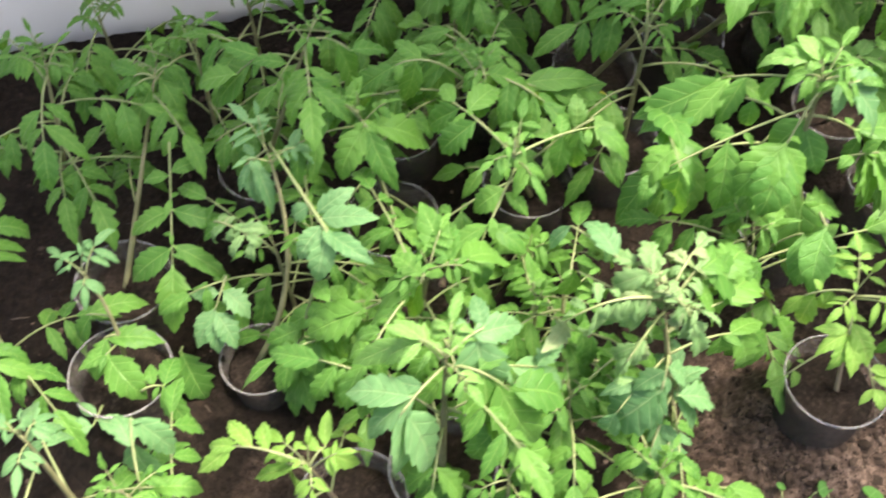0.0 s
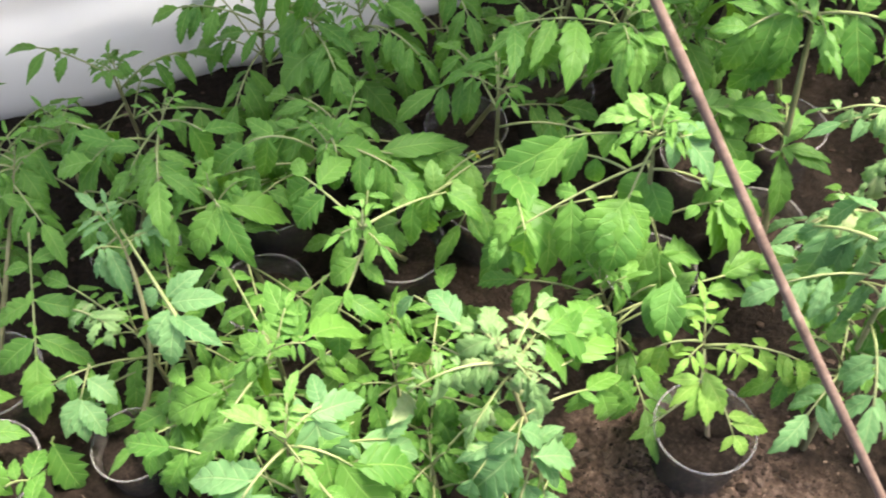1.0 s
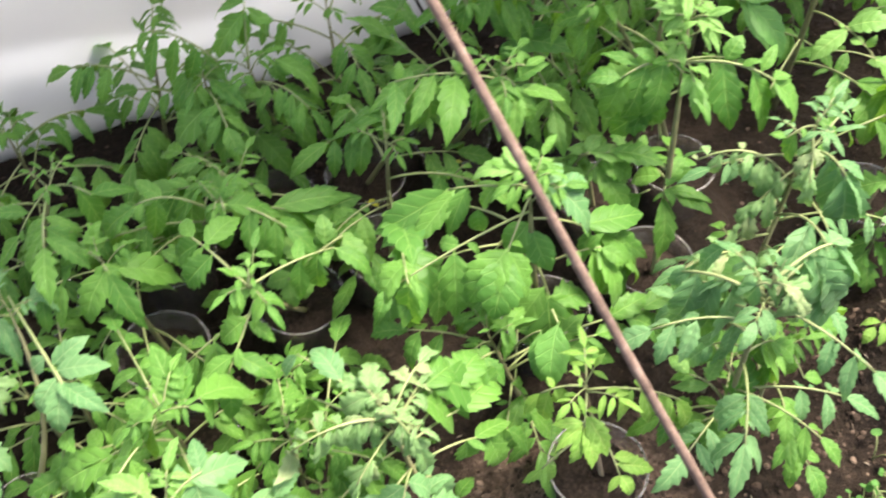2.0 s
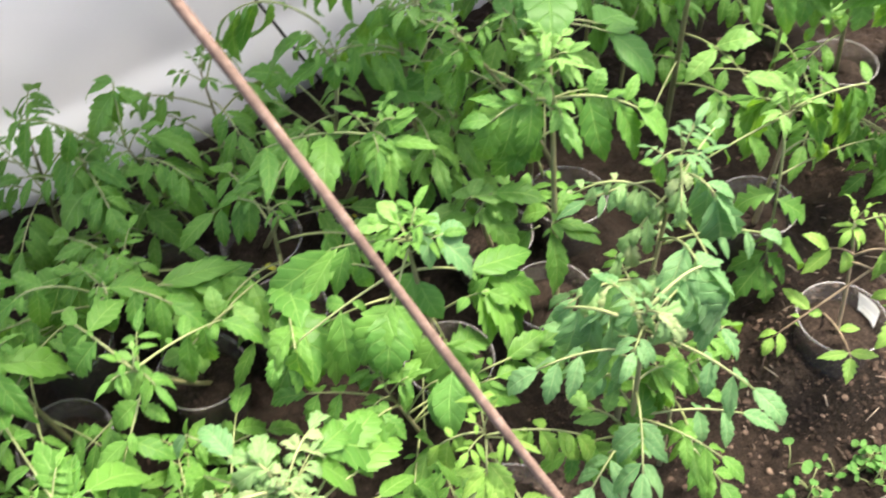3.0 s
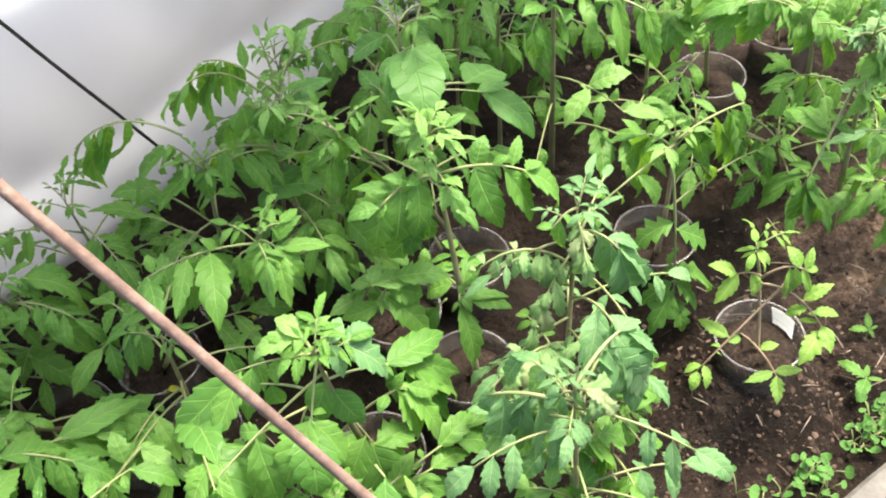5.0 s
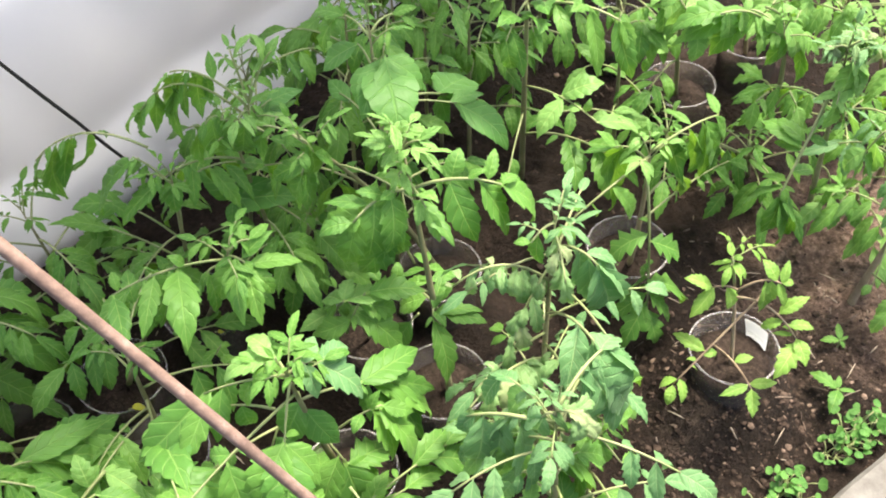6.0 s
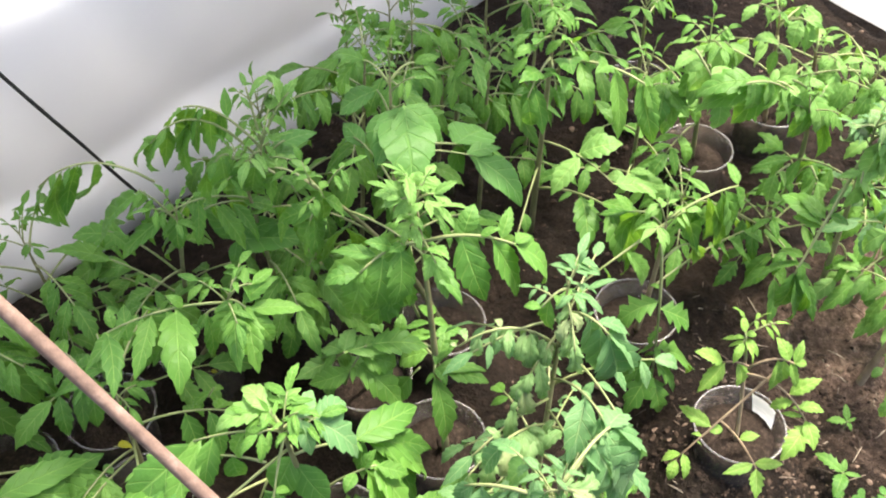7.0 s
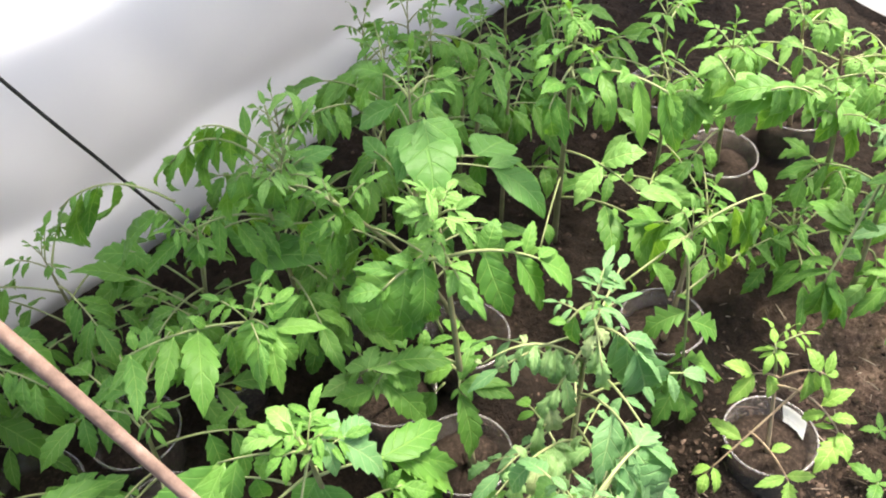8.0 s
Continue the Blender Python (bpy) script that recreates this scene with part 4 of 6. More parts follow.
set_leaf(plant, (0.338, 0.844, 0.090), (0.340, 0.843, 0.090), [(1.00, 0.350, 0.845, 0.080)], 0.000, kind='yellow', radius=0.0008)
set_leaf(plant, (0.228, 0.791, 0.100), (0.231, 0.791, 0.100), [(1.00, 0.249, 0.795, 0.085)], 0.000, kind='yellow', radius=0.0008)

plant, stem = tomato(*SPOTS["broad"], (0.548, 0.830, 0.430), low=1, seed=6, fill=0, thick=0.0036, apex=2, cup=False, label="tall broad-leaved tomato seedling behind the others")
set_leaf(plant, stem(0.86), (0.551, 0.825, 0.375), [(0.95, 0.539, 0.747, 0.360), (0.85, 0.514, 0.803, 0.345), (0.90, 0.599, 0.811, 0.335)], 0.004, broad=True, wide=1.2)
set_leaf(plant, stem(0.82), (0.549, 0.863, 0.370), [(1.00, 0.509, 0.880, 0.345)], 0.010, broad=True)
set_leaf(plant, stem(0.92), (0.540, 0.885, 0.390), [(1.00, 0.513, 0.887, 0.360), (0.70, 0.518, 0.903, 0.400), (0.80, 0.548, 0.878, 0.410)], 0.020, kind='lobed')
set_leaf(plant, stem(0.93), (0.591, 0.853, 0.390), [(1.00, 0.602, 0.844, 0.380), (0.60, 0.576, 0.848, 0.380), (0.70, 0.598, 0.836, 0.410)], 0.020)
set_leaf(plant, stem(0.70), (0.635, 0.855, 0.275), [(0.98, 0.702, 0.830, 0.200), (0.85, 0.701, 0.896, 0.250), (0.90, 0.638, 0.862, 0.240)], 0.020, broad=True, wide=1.15, radius=0.0016)
set_leaf(plant, stem(0.60), (0.537, 0.899, 0.290), [(1.00, 0.516, 0.917, 0.260), (0.80, 0.550, 0.881, 0.260), (0.70, 0.534, 0.927, 0.290)], 0.020, broad=True)
set_leaf(plant, stem(0.50), (0.614, 0.944, 0.250), [(1.00, 0.660, 0.938, 0.250), (0.70, 0.588, 0.957, 0.260), (0.80, 0.627, 0.952, 0.270)], 0.020)
set_leaf(plant, stem(0.72), (0.624, 0.813, 0.300), [(1.00, 0.664, 0.764, 0.270), (0.90, 0.656, 0.818, 0.300)], 0.010, broad=True, wide=0.95)
set_leaf(plant, stem(0.85), (0.555, 0.817, 0.385), [(1.00, 0.540, 0.767, 0.345), (0.90, 0.583, 0.787, 0.360), (0.80, 0.510, 0.784, 0.360)], 0.000, broad=True, wide=0.95)

plant, stem = tomato(*SPOTS["e"], (0.445, 0.776, 0.375), low=1, seed=7, fill=2, thick=0.0032, bend=(0.03, 0.02))
set_leaf(plant, stem(0.40), (0.683, 0.906, 0.100), [(1.00, 0.666, 0.891, 0.060), (0.60, 0.703, 0.884, 0.060), (0.70, 0.721, 0.907, 0.100)], 0.020)
set_leaf(plant, stem(0.97), (0.460, 0.774, 0.350), [(1.00, 0.483, 0.771, 0.320), (0.60, 0.464, 0.781, 0.300), (0.60, 0.470, 0.782, 0.360)], 0.010)
set_leaf(plant, stem(0.95), (0.423, 0.818, 0.360), [(1.00, 0.396, 0.889, 0.300), (0.60, 0.409, 0.871, 0.290), (0.60, 0.423, 0.855, 0.350)], 0.020)
set_leaf(plant, stem(0.90), (0.445, 0.773, 0.330), [(1.00, 0.431, 0.779, 0.280), (0.60, 0.420, 0.803, 0.310), (0.80, 0.456, 0.774, 0.280)], 0.010)
set_leaf(plant, stem(0.70), (0.497, 0.822, 0.250), [(1.00, 0.515, 0.832, 0.200), (0.60, 0.467, 0.844, 0.200), (0.50, 0.515, 0.850, 0.250)], 0.020)

plant, stem = tomato(*SPOTS["k6"], (0.715, 0.832, 0.420), seed=8, fill=0, low=0, thick=0.0040, size=0.05, apex=7, cup=False, label="tall tomato seedling with an upright bare stem and narrow drooping leaflets")
set_leaf(plant, stem(0.84), (0.773, 0.762, 0.370), [(0.30, 0.733, 0.779, 0.345), (0.68, 0.751, 0.751, 0.320), (0.95, 0.775, 0.739, 0.310), (1.00, 0.790, 0.748, 0.330), (0.22, 0.692, 0.778, 0.410), (0.60, 0.731, 0.768, 0.400)], 0.022, radius=0.0016, wide=0.95)
set_leaf(plant, stem(0.86), (0.667, 0.793, 0.370), [(1.00, 0.669, 0.785, 0.330), (0.80, 0.680, 0.775, 0.335), (0.70, 0.665, 0.797, 0.350), (0.50, 0.661, 0.791, 0.400), (0.90, 0.658, 0.808, 0.370)], 0.010, wide=1.0)
set_leaf(plant, stem(0.85), (0.688, 0.780, 0.380), [(1.00, 0.700, 0.773, 0.345), (0.80, 0.693, 0.778, 0.360), (0.60, 0.698, 0.770, 0.390)], 0.004, wide=1.2)
set_leaf(plant, stem(0.93), (0.672, 0.806, 0.405), [(1.00, 0.656, 0.806, 0.385), (0.70, 0.661, 0.808, 0.410), (0.50, 0.680, 0.807, 0.420)], 0.012)
set_leaf(plant, stem(0.94), (0.715, 0.794, 0.405), [(1.00, 0.725, 0.785, 0.395), (0.60, 0.704, 0.799, 0.420), (0.80, 0.720, 0.796, 0.420)], 0.010)
set_leaf(plant, stem(0.52), (0.772, 0.780, 0.230), [(1.00, 0.822, 0.762, 0.220), (0.55, 0.716, 0.815, 0.210), (0.50, 0.801, 0.805, 0.260), (0.85, 0.771, 0.794, 0.250), (0.80, 0.759, 0.819, 0.230)], 0.020, kind='pale', wide=1.2)
set_leaf(plant, stem(0.28), (0.803, 0.782, 0.160), [(1.00, 0.826, 0.754, 0.130), (0.80, 0.793, 0.753, 0.120), (0.50, 0.765, 0.785, 0.130), (0.70, 0.820, 0.777, 0.170)], 0.030, radius=0.0016, wide=1.1)
set_leaf(plant, stem(0.40), (0.687, 0.821, 0.150), [(1.00, 0.669, 0.831, 0.140), (0.70, 0.706, 0.827, 0.140)], 0.010, wide=1.2)

plant, stem = tomato(*SPOTS["h"], (0.852, 0.853, 0.310), seed=9, fill=0, low=1, thick=0.003, cup=False)
set_leaf(plant, stem(0.85), (0.883, 0.846, 0.270), [(1.00, 0.869, 0.816, 0.240), (0.80, 0.848, 0.819, 0.250), (0.70, 0.878, 0.807, 0.260), (0.90, 0.895, 0.824, 0.270)], 0.012, wide=1.2)
set_leaf(plant, stem(0.60), (0.821, 0.870, 0.220), [(1.00, 0.792, 0.863, 0.200), (0.80, 0.843, 0.865, 0.200), (0.60, 0.824, 0.875, 0.240)], 0.015, kind='pale', wide=1.2)
set_leaf(plant, stem(0.40), (0.846, 0.847, 0.150), [(1.00, 0.828, 0.864, 0.150), (0.80, 0.892, 0.824, 0.130), (0.70, 0.882, 0.841, 0.150)], 0.010, kind='pale', wide=1.3)
set_leaf(plant, stem(0.92), (0.819, 0.851, 0.310), [(1.00, 0.808, 0.853, 0.290), (0.70, 0.833, 0.845, 0.280), (0.80, 0.816, 0.860, 0.320)], 0.012, wide=1.1)

plant, stem = tomato(*SPOTS["a"], (0.906, 0.831, 0.345), seed=10, fill=0, thick=0.003, size=0.05, low=1, apex=3)
set_leaf(plant, stem(0.85), (0.892, 0.835, 0.300), [(1.00, 0.882, 0.821, 0.260), (0.80, 0.890, 0.803, 0.260), (0.60, 0.866, 0.830, 0.320), (0.70, 0.914, 0.821, 0.280)], 0.020, kind='pale', wide=1.1)
set_leaf(plant, stem(0.90), (0.932, 0.822, 0.320), [(1.00, 0.942, 0.813, 0.290), (0.70, 0.917, 0.812, 0.270), (0.80, 0.947, 0.808, 0.320), (0.60, 0.931, 0.834, 0.340)], 0.015, kind='pale', wide=1.2)
set_leaf(plant, stem(0.75), (0.922, 0.834, 0.290), [(1.00, 0.943, 0.828, 0.250), (0.70, 0.908, 0.838, 0.270)], 0.010, kind='pale')
set_leaf(plant, stem(0.55), (0.927, 0.881, 0.180), [(1.00, 0.914, 0.885, 0.160), (0.70, 0.941, 0.869, 0.170)], 0.015)
set_leaf(plant, (0.867, 0.807, 0.350), (0.884, 0.775, 0.310), [(0.50, 0.867, 0.795, 0.300), (1.00, 0.883, 0.759, 0.270), (0.85, 0.913, 0.773, 0.290), (0.60, 0.903, 0.788, 0.330), (0.90, 0.875, 0.781, 0.280), (0.30, 0.856, 0.800, 0.330)], 0.004, kind='pale', wide=1.35)
set_leaf(plant, stem(0.45), (0.928, 0.860, 0.200), [(1.00, 0.922, 0.875, 0.200), (0.70, 0.931, 0.853, 0.220)], 0.010, kind='pale', wide=1.2)

plant, stem = tomato(*SPOTS["c"], (0.763, 0.684, 0.275), seed=11, fill=0, thick=0.0034, size=0.045, kind='pale', top='pale', apex=3, low=0, bend=(-0.004, -0.012), label="slender tomato seedling with arching, thin drooping leaves in a clear cup")
set_leaf(plant, stem(0.97), (0.843, 0.683, 0.280), [(0.25, 0.825, 0.706, 0.190), (0.30, 0.814, 0.696, 0.240), (0.55, 0.838, 0.688, 0.210), (0.75, 0.840, 0.673, 0.200), (0.80, 0.862, 0.671, 0.180), (0.95, 0.863, 0.681, 0.240), (0.60, 0.800, 0.711, 0.290), (1.00, 0.848, 0.709, 0.290), (0.40, 0.810, 0.706, 0.270)], 0.012, radius=0.0013, wide=0.85)
set_leaf(plant, stem(0.95), (0.665, 0.680, 0.225), [(0.45, 0.741, 0.655, 0.210), (0.42, 0.727, 0.682, 0.210), (0.70, 0.710, 0.683, 0.210), (0.80, 0.663, 0.695, 0.250), (1.00, 0.641, 0.672, 0.220), (0.95, 0.663, 0.662, 0.210)], 0.004, radius=0.0013, wide=0.9)
set_leaf(plant, stem(0.62), (0.818, 0.691, 0.200), [(1.00, 0.856, 0.720, 0.100), (0.80, 0.887, 0.696, 0.110), (0.90, 0.865, 0.706, 0.130)], 0.030, kind='lime')
set_leaf(plant, stem(0.80), (0.761, 0.648, 0.065), [(0.55, 0.804, 0.642, 0.130), (0.50, 0.713, 0.681, 0.150), (0.82, 0.821, 0.635, 0.060), (0.80, 0.746, 0.675, 0.070), (1.00, 0.754, 0.612, 0.035), (0.95, 0.718, 0.633, 0.035), (0.90, 0.786, 0.627, 0.050), (0.90, 0.723, 0.666, 0.050)], 0.040, kind='lobed', radius=0.0015, wide=1.1)
set_leaf(plant, stem(0.90), (0.736, 0.707, 0.270), [(1.00, 0.713, 0.726, 0.260), (0.80, 0.746, 0.720, 0.200), (0.60, 0.733, 0.724, 0.220), (0.90, 0.724, 0.717, 0.290)], 0.020)
set_leaf(plant, stem(0.45), (0.915, 0.719, 0.150), [(1.00, 0.949, 0.706, 0.130), (0.70, 0.897, 0.708, 0.120), (0.80, 0.923, 0.702, 0.120), (0.60, 0.886, 0.722, 0.130)], 0.020)

plant, stem = tomato(*SPOTS["b"], (0.775, 0.568, 0.235), seed=12, fill=0, kind='lime', top='lime', thick=0.0022, size=0.03, apex=2, low=0, bend=(0.006, 0.0), label="small pale yellow-green tomato seedling in a clear cup, sticker inside")
sticker(plant, 5)
set_leaf(plant, (0.790, 0.533, 0.195), (0.695, 0.531, 0.118), [(0.99, 0.681, 0.518, 0.108), (0.93, 0.683, 0.543, 0.112), (0.92, 0.698, 0.510, 0.110), (0.62, 0.716, 0.565, 0.150), (0.66, 0.744, 0.526, 0.145), (0.72, 0.715, 0.540, 0.140), (0.78, 0.722, 0.528, 0.130)], 0.000, kind='lime', stalk=STEM_BROWN)
set_leaf(plant, (0.769, 0.547, 0.190), (0.811, 0.494, 0.150), [(1.00, 0.767, 0.472, 0.145), (0.95, 0.803, 0.469, 0.150), (0.72, 0.780, 0.519, 0.165), (0.80, 0.827, 0.493, 0.170), (0.62, 0.823, 0.509, 0.200), (0.85, 0.807, 0.514, 0.160)], 0.035, kind='lime', stalk=STEM_BROWN, wide=1.1)
set_leaf(plant, (0.785, 0.566, 0.075), (0.768, 0.496, 0.100), [(1.00, 0.751, 0.471, 0.100), (0.93, 0.737, 0.503, 0.100), (0.92, 0.790, 0.485, 0.105), (0.50, 0.797, 0.527, 0.100)], 0.015, kind='lime', stalk=STEM_BROWN, wide=1.1)
set_leaf(plant, (0.771, 0.545, 0.200), (0.753, 0.561, 0.200), [(1.00, 0.731, 0.574, 0.215), (0.95, 0.725, 0.551, 0.180), (0.50, 0.762, 0.536, 0.180)], 0.008, kind='lime', stalk=STEM_BROWN, wide=1.25)
set_leaf(plant, (0.769, 0.546, 0.200), (0.799, 0.524, 0.215), [(0.90, 0.793, 0.545, 0.235), (1.00, 0.814, 0.532, 0.230), (1.00, 0.813, 0.519, 0.215), (0.90, 0.800, 0.511, 0.190), (0.75, 0.789, 0.522, 0.190), (0.60, 0.784, 0.520, 0.180)], 0.020, kind='lime', stalk=STEM_BROWN)
set_leaf(plant, (0.767, 0.550, 0.210), (0.768, 0.561, 0.235), [(1.00, 0.775, 0.576, 0.240), (0.80, 0.761, 0.567, 0.230), (0.90, 0.782, 0.559, 0.230)], 0.000, kind='lime')

plant, stem = tomato(*SPOTS["r11"], (0.938, 0.712, 0.330), seed=13, fill=0, thick=0.0042, bend=(0.03, -0.02), low=0, cup=False, label="leaning tomato seedling with a brown curved stem and lobed leaves")
set_leaf(plant, stem(0.55), (0.989, 0.768, 0.200), [(1.00, 0.971, 0.798, 0.190), (0.70, 0.968, 0.752, 0.180), (0.80, 0.972, 0.787, 0.220)], 0.015, kind='lobed')
set_leaf(plant, stem(0.50), (0.989, 0.758, 0.170), [(1.00, 0.958, 0.755, 0.155), (0.80, 0.968, 0.788, 0.170), (0.70, 0.993, 0.734, 0.160)], 0.015, kind='lobed')
set_leaf(plant, stem(0.85), (0.968, 0.721, 0.300), [(0.90, 0.953, 0.739, 0.250), (1.00, 0.990, 0.709, 0.240), (0.80, 1.004, 0.705, 0.270), (0.90, 0.943, 0.745, 0.300)], 0.015, wide=1.1)
set_leaf(plant, stem(0.92), (0.912, 0.755, 0.330), [(0.30, 0.946, 0.753, 0.290), (0.60, 0.887, 0.765, 0.280), (0.85, 0.855, 0.778, 0.300), (1.00, 0.850, 0.784, 0.330), (0.90, 0.922, 0.767, 0.275), (0.70, 0.884, 0.757, 0.340)], 0.030, wide=1.05)
set_leaf(plant, stem(0.45), (1.002, 0.731, 0.200), [(1.00, 1.036, 0.729, 0.190), (0.70, 1.005, 0.725, 0.170)], 0.020)
set_leaf(plant, (0.945, 0.715, 0.240), (0.928, 0.714, 0.235), [(1.00, 0.919, 0.709, 0.200), (0.70, 0.944, 0.703, 0.210)], 0.000, kind='pale', wide=1.35)
set_leaf(plant, (0.944, 0.689, 0.260), (0.945, 0.676, 0.250), [(1.00, 0.950, 0.662, 0.220), (0.70, 0.933, 0.678, 0.210)], 0.000, kind='pale', wide=1.2)

plant, stem = tomato(*SPOTS["r12"], (0.930, 0.629, 0.370), seed=14, fill=0, thick=0.0036, kind='grey', top='grey', low=0, apex=3, cup=False, label="tall grey-green tomato seedling with one long straight drooping leaf")
set_leaf(plant, stem(0.90), (0.870, 0.608, 0.215), [(1.00, 0.888, 0.593, 0.140), (0.98, 0.908, 0.597, 0.155), (0.95, 0.865, 0.602, 0.160), (0.90, 0.853, 0.644, 0.190), (0.92, 0.897, 0.608, 0.210), (0.86, 0.874, 0.641, 0.220), (0.55, 0.897, 0.661, 0.270), (0.52, 0.925, 0.608, 0.260), (0.60, 0.893, 0.678, 0.270), (0.62, 0.891, 0.652, 0.250), (0.78, 0.927, 0.614, 0.220)], -0.005, radius=0.0017, wide=1.05)
set_leaf(plant, stem(0.95), (0.930, 0.616, 0.350), [(1.00, 0.941, 0.616, 0.300), (0.80, 0.954, 0.599, 0.290), (0.90, 0.929, 0.619, 0.290), (0.70, 0.953, 0.607, 0.330)], 0.008, kind='pale', wide=1.1)
set_leaf(plant, stem(0.85), (0.919, 0.613, 0.310), [(1.00, 0.945, 0.596, 0.280), (0.90, 0.919, 0.614, 0.270), (0.70, 0.908, 0.632, 0.310), (0.80, 0.944, 0.603, 0.250)], 0.010, kind='pale', wide=1.1)
set_leaf(plant, (0.941, 0.569, 0.300), (0.936, 0.580, 0.260), [(1.00, 0.941, 0.585, 0.200), (0.90, 0.969, 0.564, 0.200), (0.80, 0.920, 0.594, 0.240), (0.50, 0.965, 0.579, 0.220)], 0.010, kind='pale', wide=1.2)
set_leaf(plant, stem(0.97), (0.920, 0.642, 0.350), [(1.00, 0.914, 0.645, 0.330), (0.60, 0.927, 0.637, 0.330), (0.80, 0.911, 0.657, 0.350), (0.40, 0.950, 0.646, 0.370)], 0.010, kind='wilt')
set_leaf(plant, stem(0.97), (0.953, 0.625, 0.360), [(1.00, 0.978, 0.620, 0.330), (0.60, 0.965, 0.628, 0.320), (0.80, 0.963, 0.623, 0.370), (0.40, 0.951, 0.640, 0.370)], 0.010, kind='wilt')
set_leaf(plant, stem(0.45), (1.009, 0.649, 0.120), [(1.00, 1.000, 0.645, 0.090), (0.80, 0.985, 0.660, 0.110), (0.70, 1.016, 0.633, 0.130)], 0.020)

plant, stem = tomato(*SPOTS["d"], (0.978, 0.815, 0.360), seed=15, fill=2, thick=0.003, kind='pale', low=1, size=0.055)
set_leaf(plant, stem(0.80), (0.984, 0.809, 0.310), [(1.00, 0.977, 0.809, 0.280), (0.80, 1.005, 0.795, 0.290), (0.60, 0.959, 0.813, 0.330)], 0.010, kind='pale', wide=1.2)
set_leaf(plant, stem(0.90), (1.004, 0.798, 0.345), [(1.00, 1.007, 0.786, 0.310), (0.70, 0.983, 0.794, 0.320), (0.80, 1.025, 0.789, 0.340), (0.50, 1.003, 0.807, 0.360)], 0.012, kind='pale', wide=1.2)
set_leaf(plant, stem(0.60), (1.027, 0.815, 0.250), [(1.00, 1.025, 0.820, 0.220), (0.70, 1.058, 0.810, 0.230)], 0.012, kind='lobed')
set_leaf(plant, stem(0.92), (0.961, 0.830, 0.360), [(1.00, 0.939, 0.825, 0.350), (0.70, 0.971, 0.813, 0.340)], 0.010, kind='pale')
set_leaf(plant, (0.887, 0.749, 0.340), (0.928, 0.734, 0.330), [(0.20, 0.899, 0.740, 0.300), (0.50, 0.913, 0.735, 0.310), (0.80, 0.935, 0.720, 0.300), (1.00, 0.950, 0.725, 0.320), (0.60, 0.920, 0.747, 0.350)], 0.012, kind='pale', wide=1.35)
set_leaf(plant, (0.921, 0.725, 0.350), (0.955, 0.723, 0.320), [(1.00, 0.955, 0.711, 0.270), (0.90, 0.966, 0.690, 0.270), (0.70, 0.938, 0.724, 0.300), (0.50, 0.961, 0.721, 0.340)], 0.006, kind='pale', wide=1.3)

plant, stem = tomato(*SPOTS["bb"], (0.900, 0.930, 0.320), seed=16, fill=1, thick=0.003, size=0.055)

plant, stem = tomato(*SPOTS["g"], (0.467, 0.836, 0.220), seed=17, fill=2, thick=0.003, size=0.055)

plant, stem = tomato(*SPOTS["i"], (0.300, 0.800, 0.235), seed=18, fill=1, thick=0.003, low=1)

plant, stem = tomato(*SPOTS["w1"], (0.346, 0.825, 0.345), seed=19, fill=2, low=1, thick=0.003, cup=False)
set_leaf(plant, (0.337, 0.844, 0.360), (0.248, 0.904, 0.340), [(0.45, 0.282, 0.902, 0.310), (0.60, 0.263, 0.903, 0.310), (0.75, 0.242, 0.912, 0.280), (1.00, 0.239, 0.906, 0.300), (0.90, 0.235, 0.910, 0.310), (0.55, 0.281, 0.884, 0.360), (0.35, 0.310, 0.876, 0.370)], 0.050, wide=0.9)
set_leaf(plant, stem(0.92), (0.323, 0.851, 0.350), [(1.00, 0.269, 0.876, 0.290), (0.70, 0.301, 0.869, 0.310), (0.60, 0.318, 0.846, 0.310)], 0.010, wide=1.15)
set_leaf(plant, stem(0.60), (0.290, 0.900, 0.270), [(1.00, 0.310, 0.880, 0.250), (0.70, 0.259, 0.911, 0.280), (0.80, 0.271, 0.899, 0.250)], 0.020)
set_leaf(plant, stem(0.45), (0.264, 0.935, 0.220), [(1.00, 0.282, 0.927, 0.180), (0.80, 0.234, 0.928, 0.180), (0.70, 0.239, 0.931, 0.250), (0.50, 0.248, 0.943, 0.200)], 0.020, wide=1.1)
set_leaf(plant, stem(0.85), (0.333, 0.869, 0.300), [(1.00, 0.319, 0.879, 0.260), (0.60, 0.343, 0.871, 0.270)], 0.010)

plant, stem = tomato(*SPOTS["w2"], (0.426, 0.814, 0.400), seed=20, fill=1, low=1, thick=0.003, cup=False, top='pale')
set_leaf(plant, stem(0.95), (0.375, 0.853, 0.420), [(0.50, 0.402, 0.848, 0.380), (0.62, 0.389, 0.858, 0.370), (0.75, 0.374, 0.856, 0.370), (0.90, 0.370, 0.852, 0.400), (1.00, 0.351, 0.870, 0.380), (0.80, 0.357, 0.875, 0.350), (0.40, 0.409, 0.850, 0.430)], 0.030, wide=0.9)
set_leaf(plant, stem(0.90), (0.343, 0.857, 0.390), [(1.00, 0.323, 0.868, 0.370), (0.80, 0.351, 0.866, 0.360), (0.90, 0.328, 0.872, 0.350), (0.60, 0.363, 0.863, 0.350)], 0.070, wide=0.9)
set_leaf(plant, stem(0.97), (0.423, 0.830, 0.440), [(1.00, 0.423, 0.841, 0.450), (0.80, 0.443, 0.831, 0.450), (0.60, 0.418, 0.835, 0.430)], 0.000, kind='pale', wide=0.6)
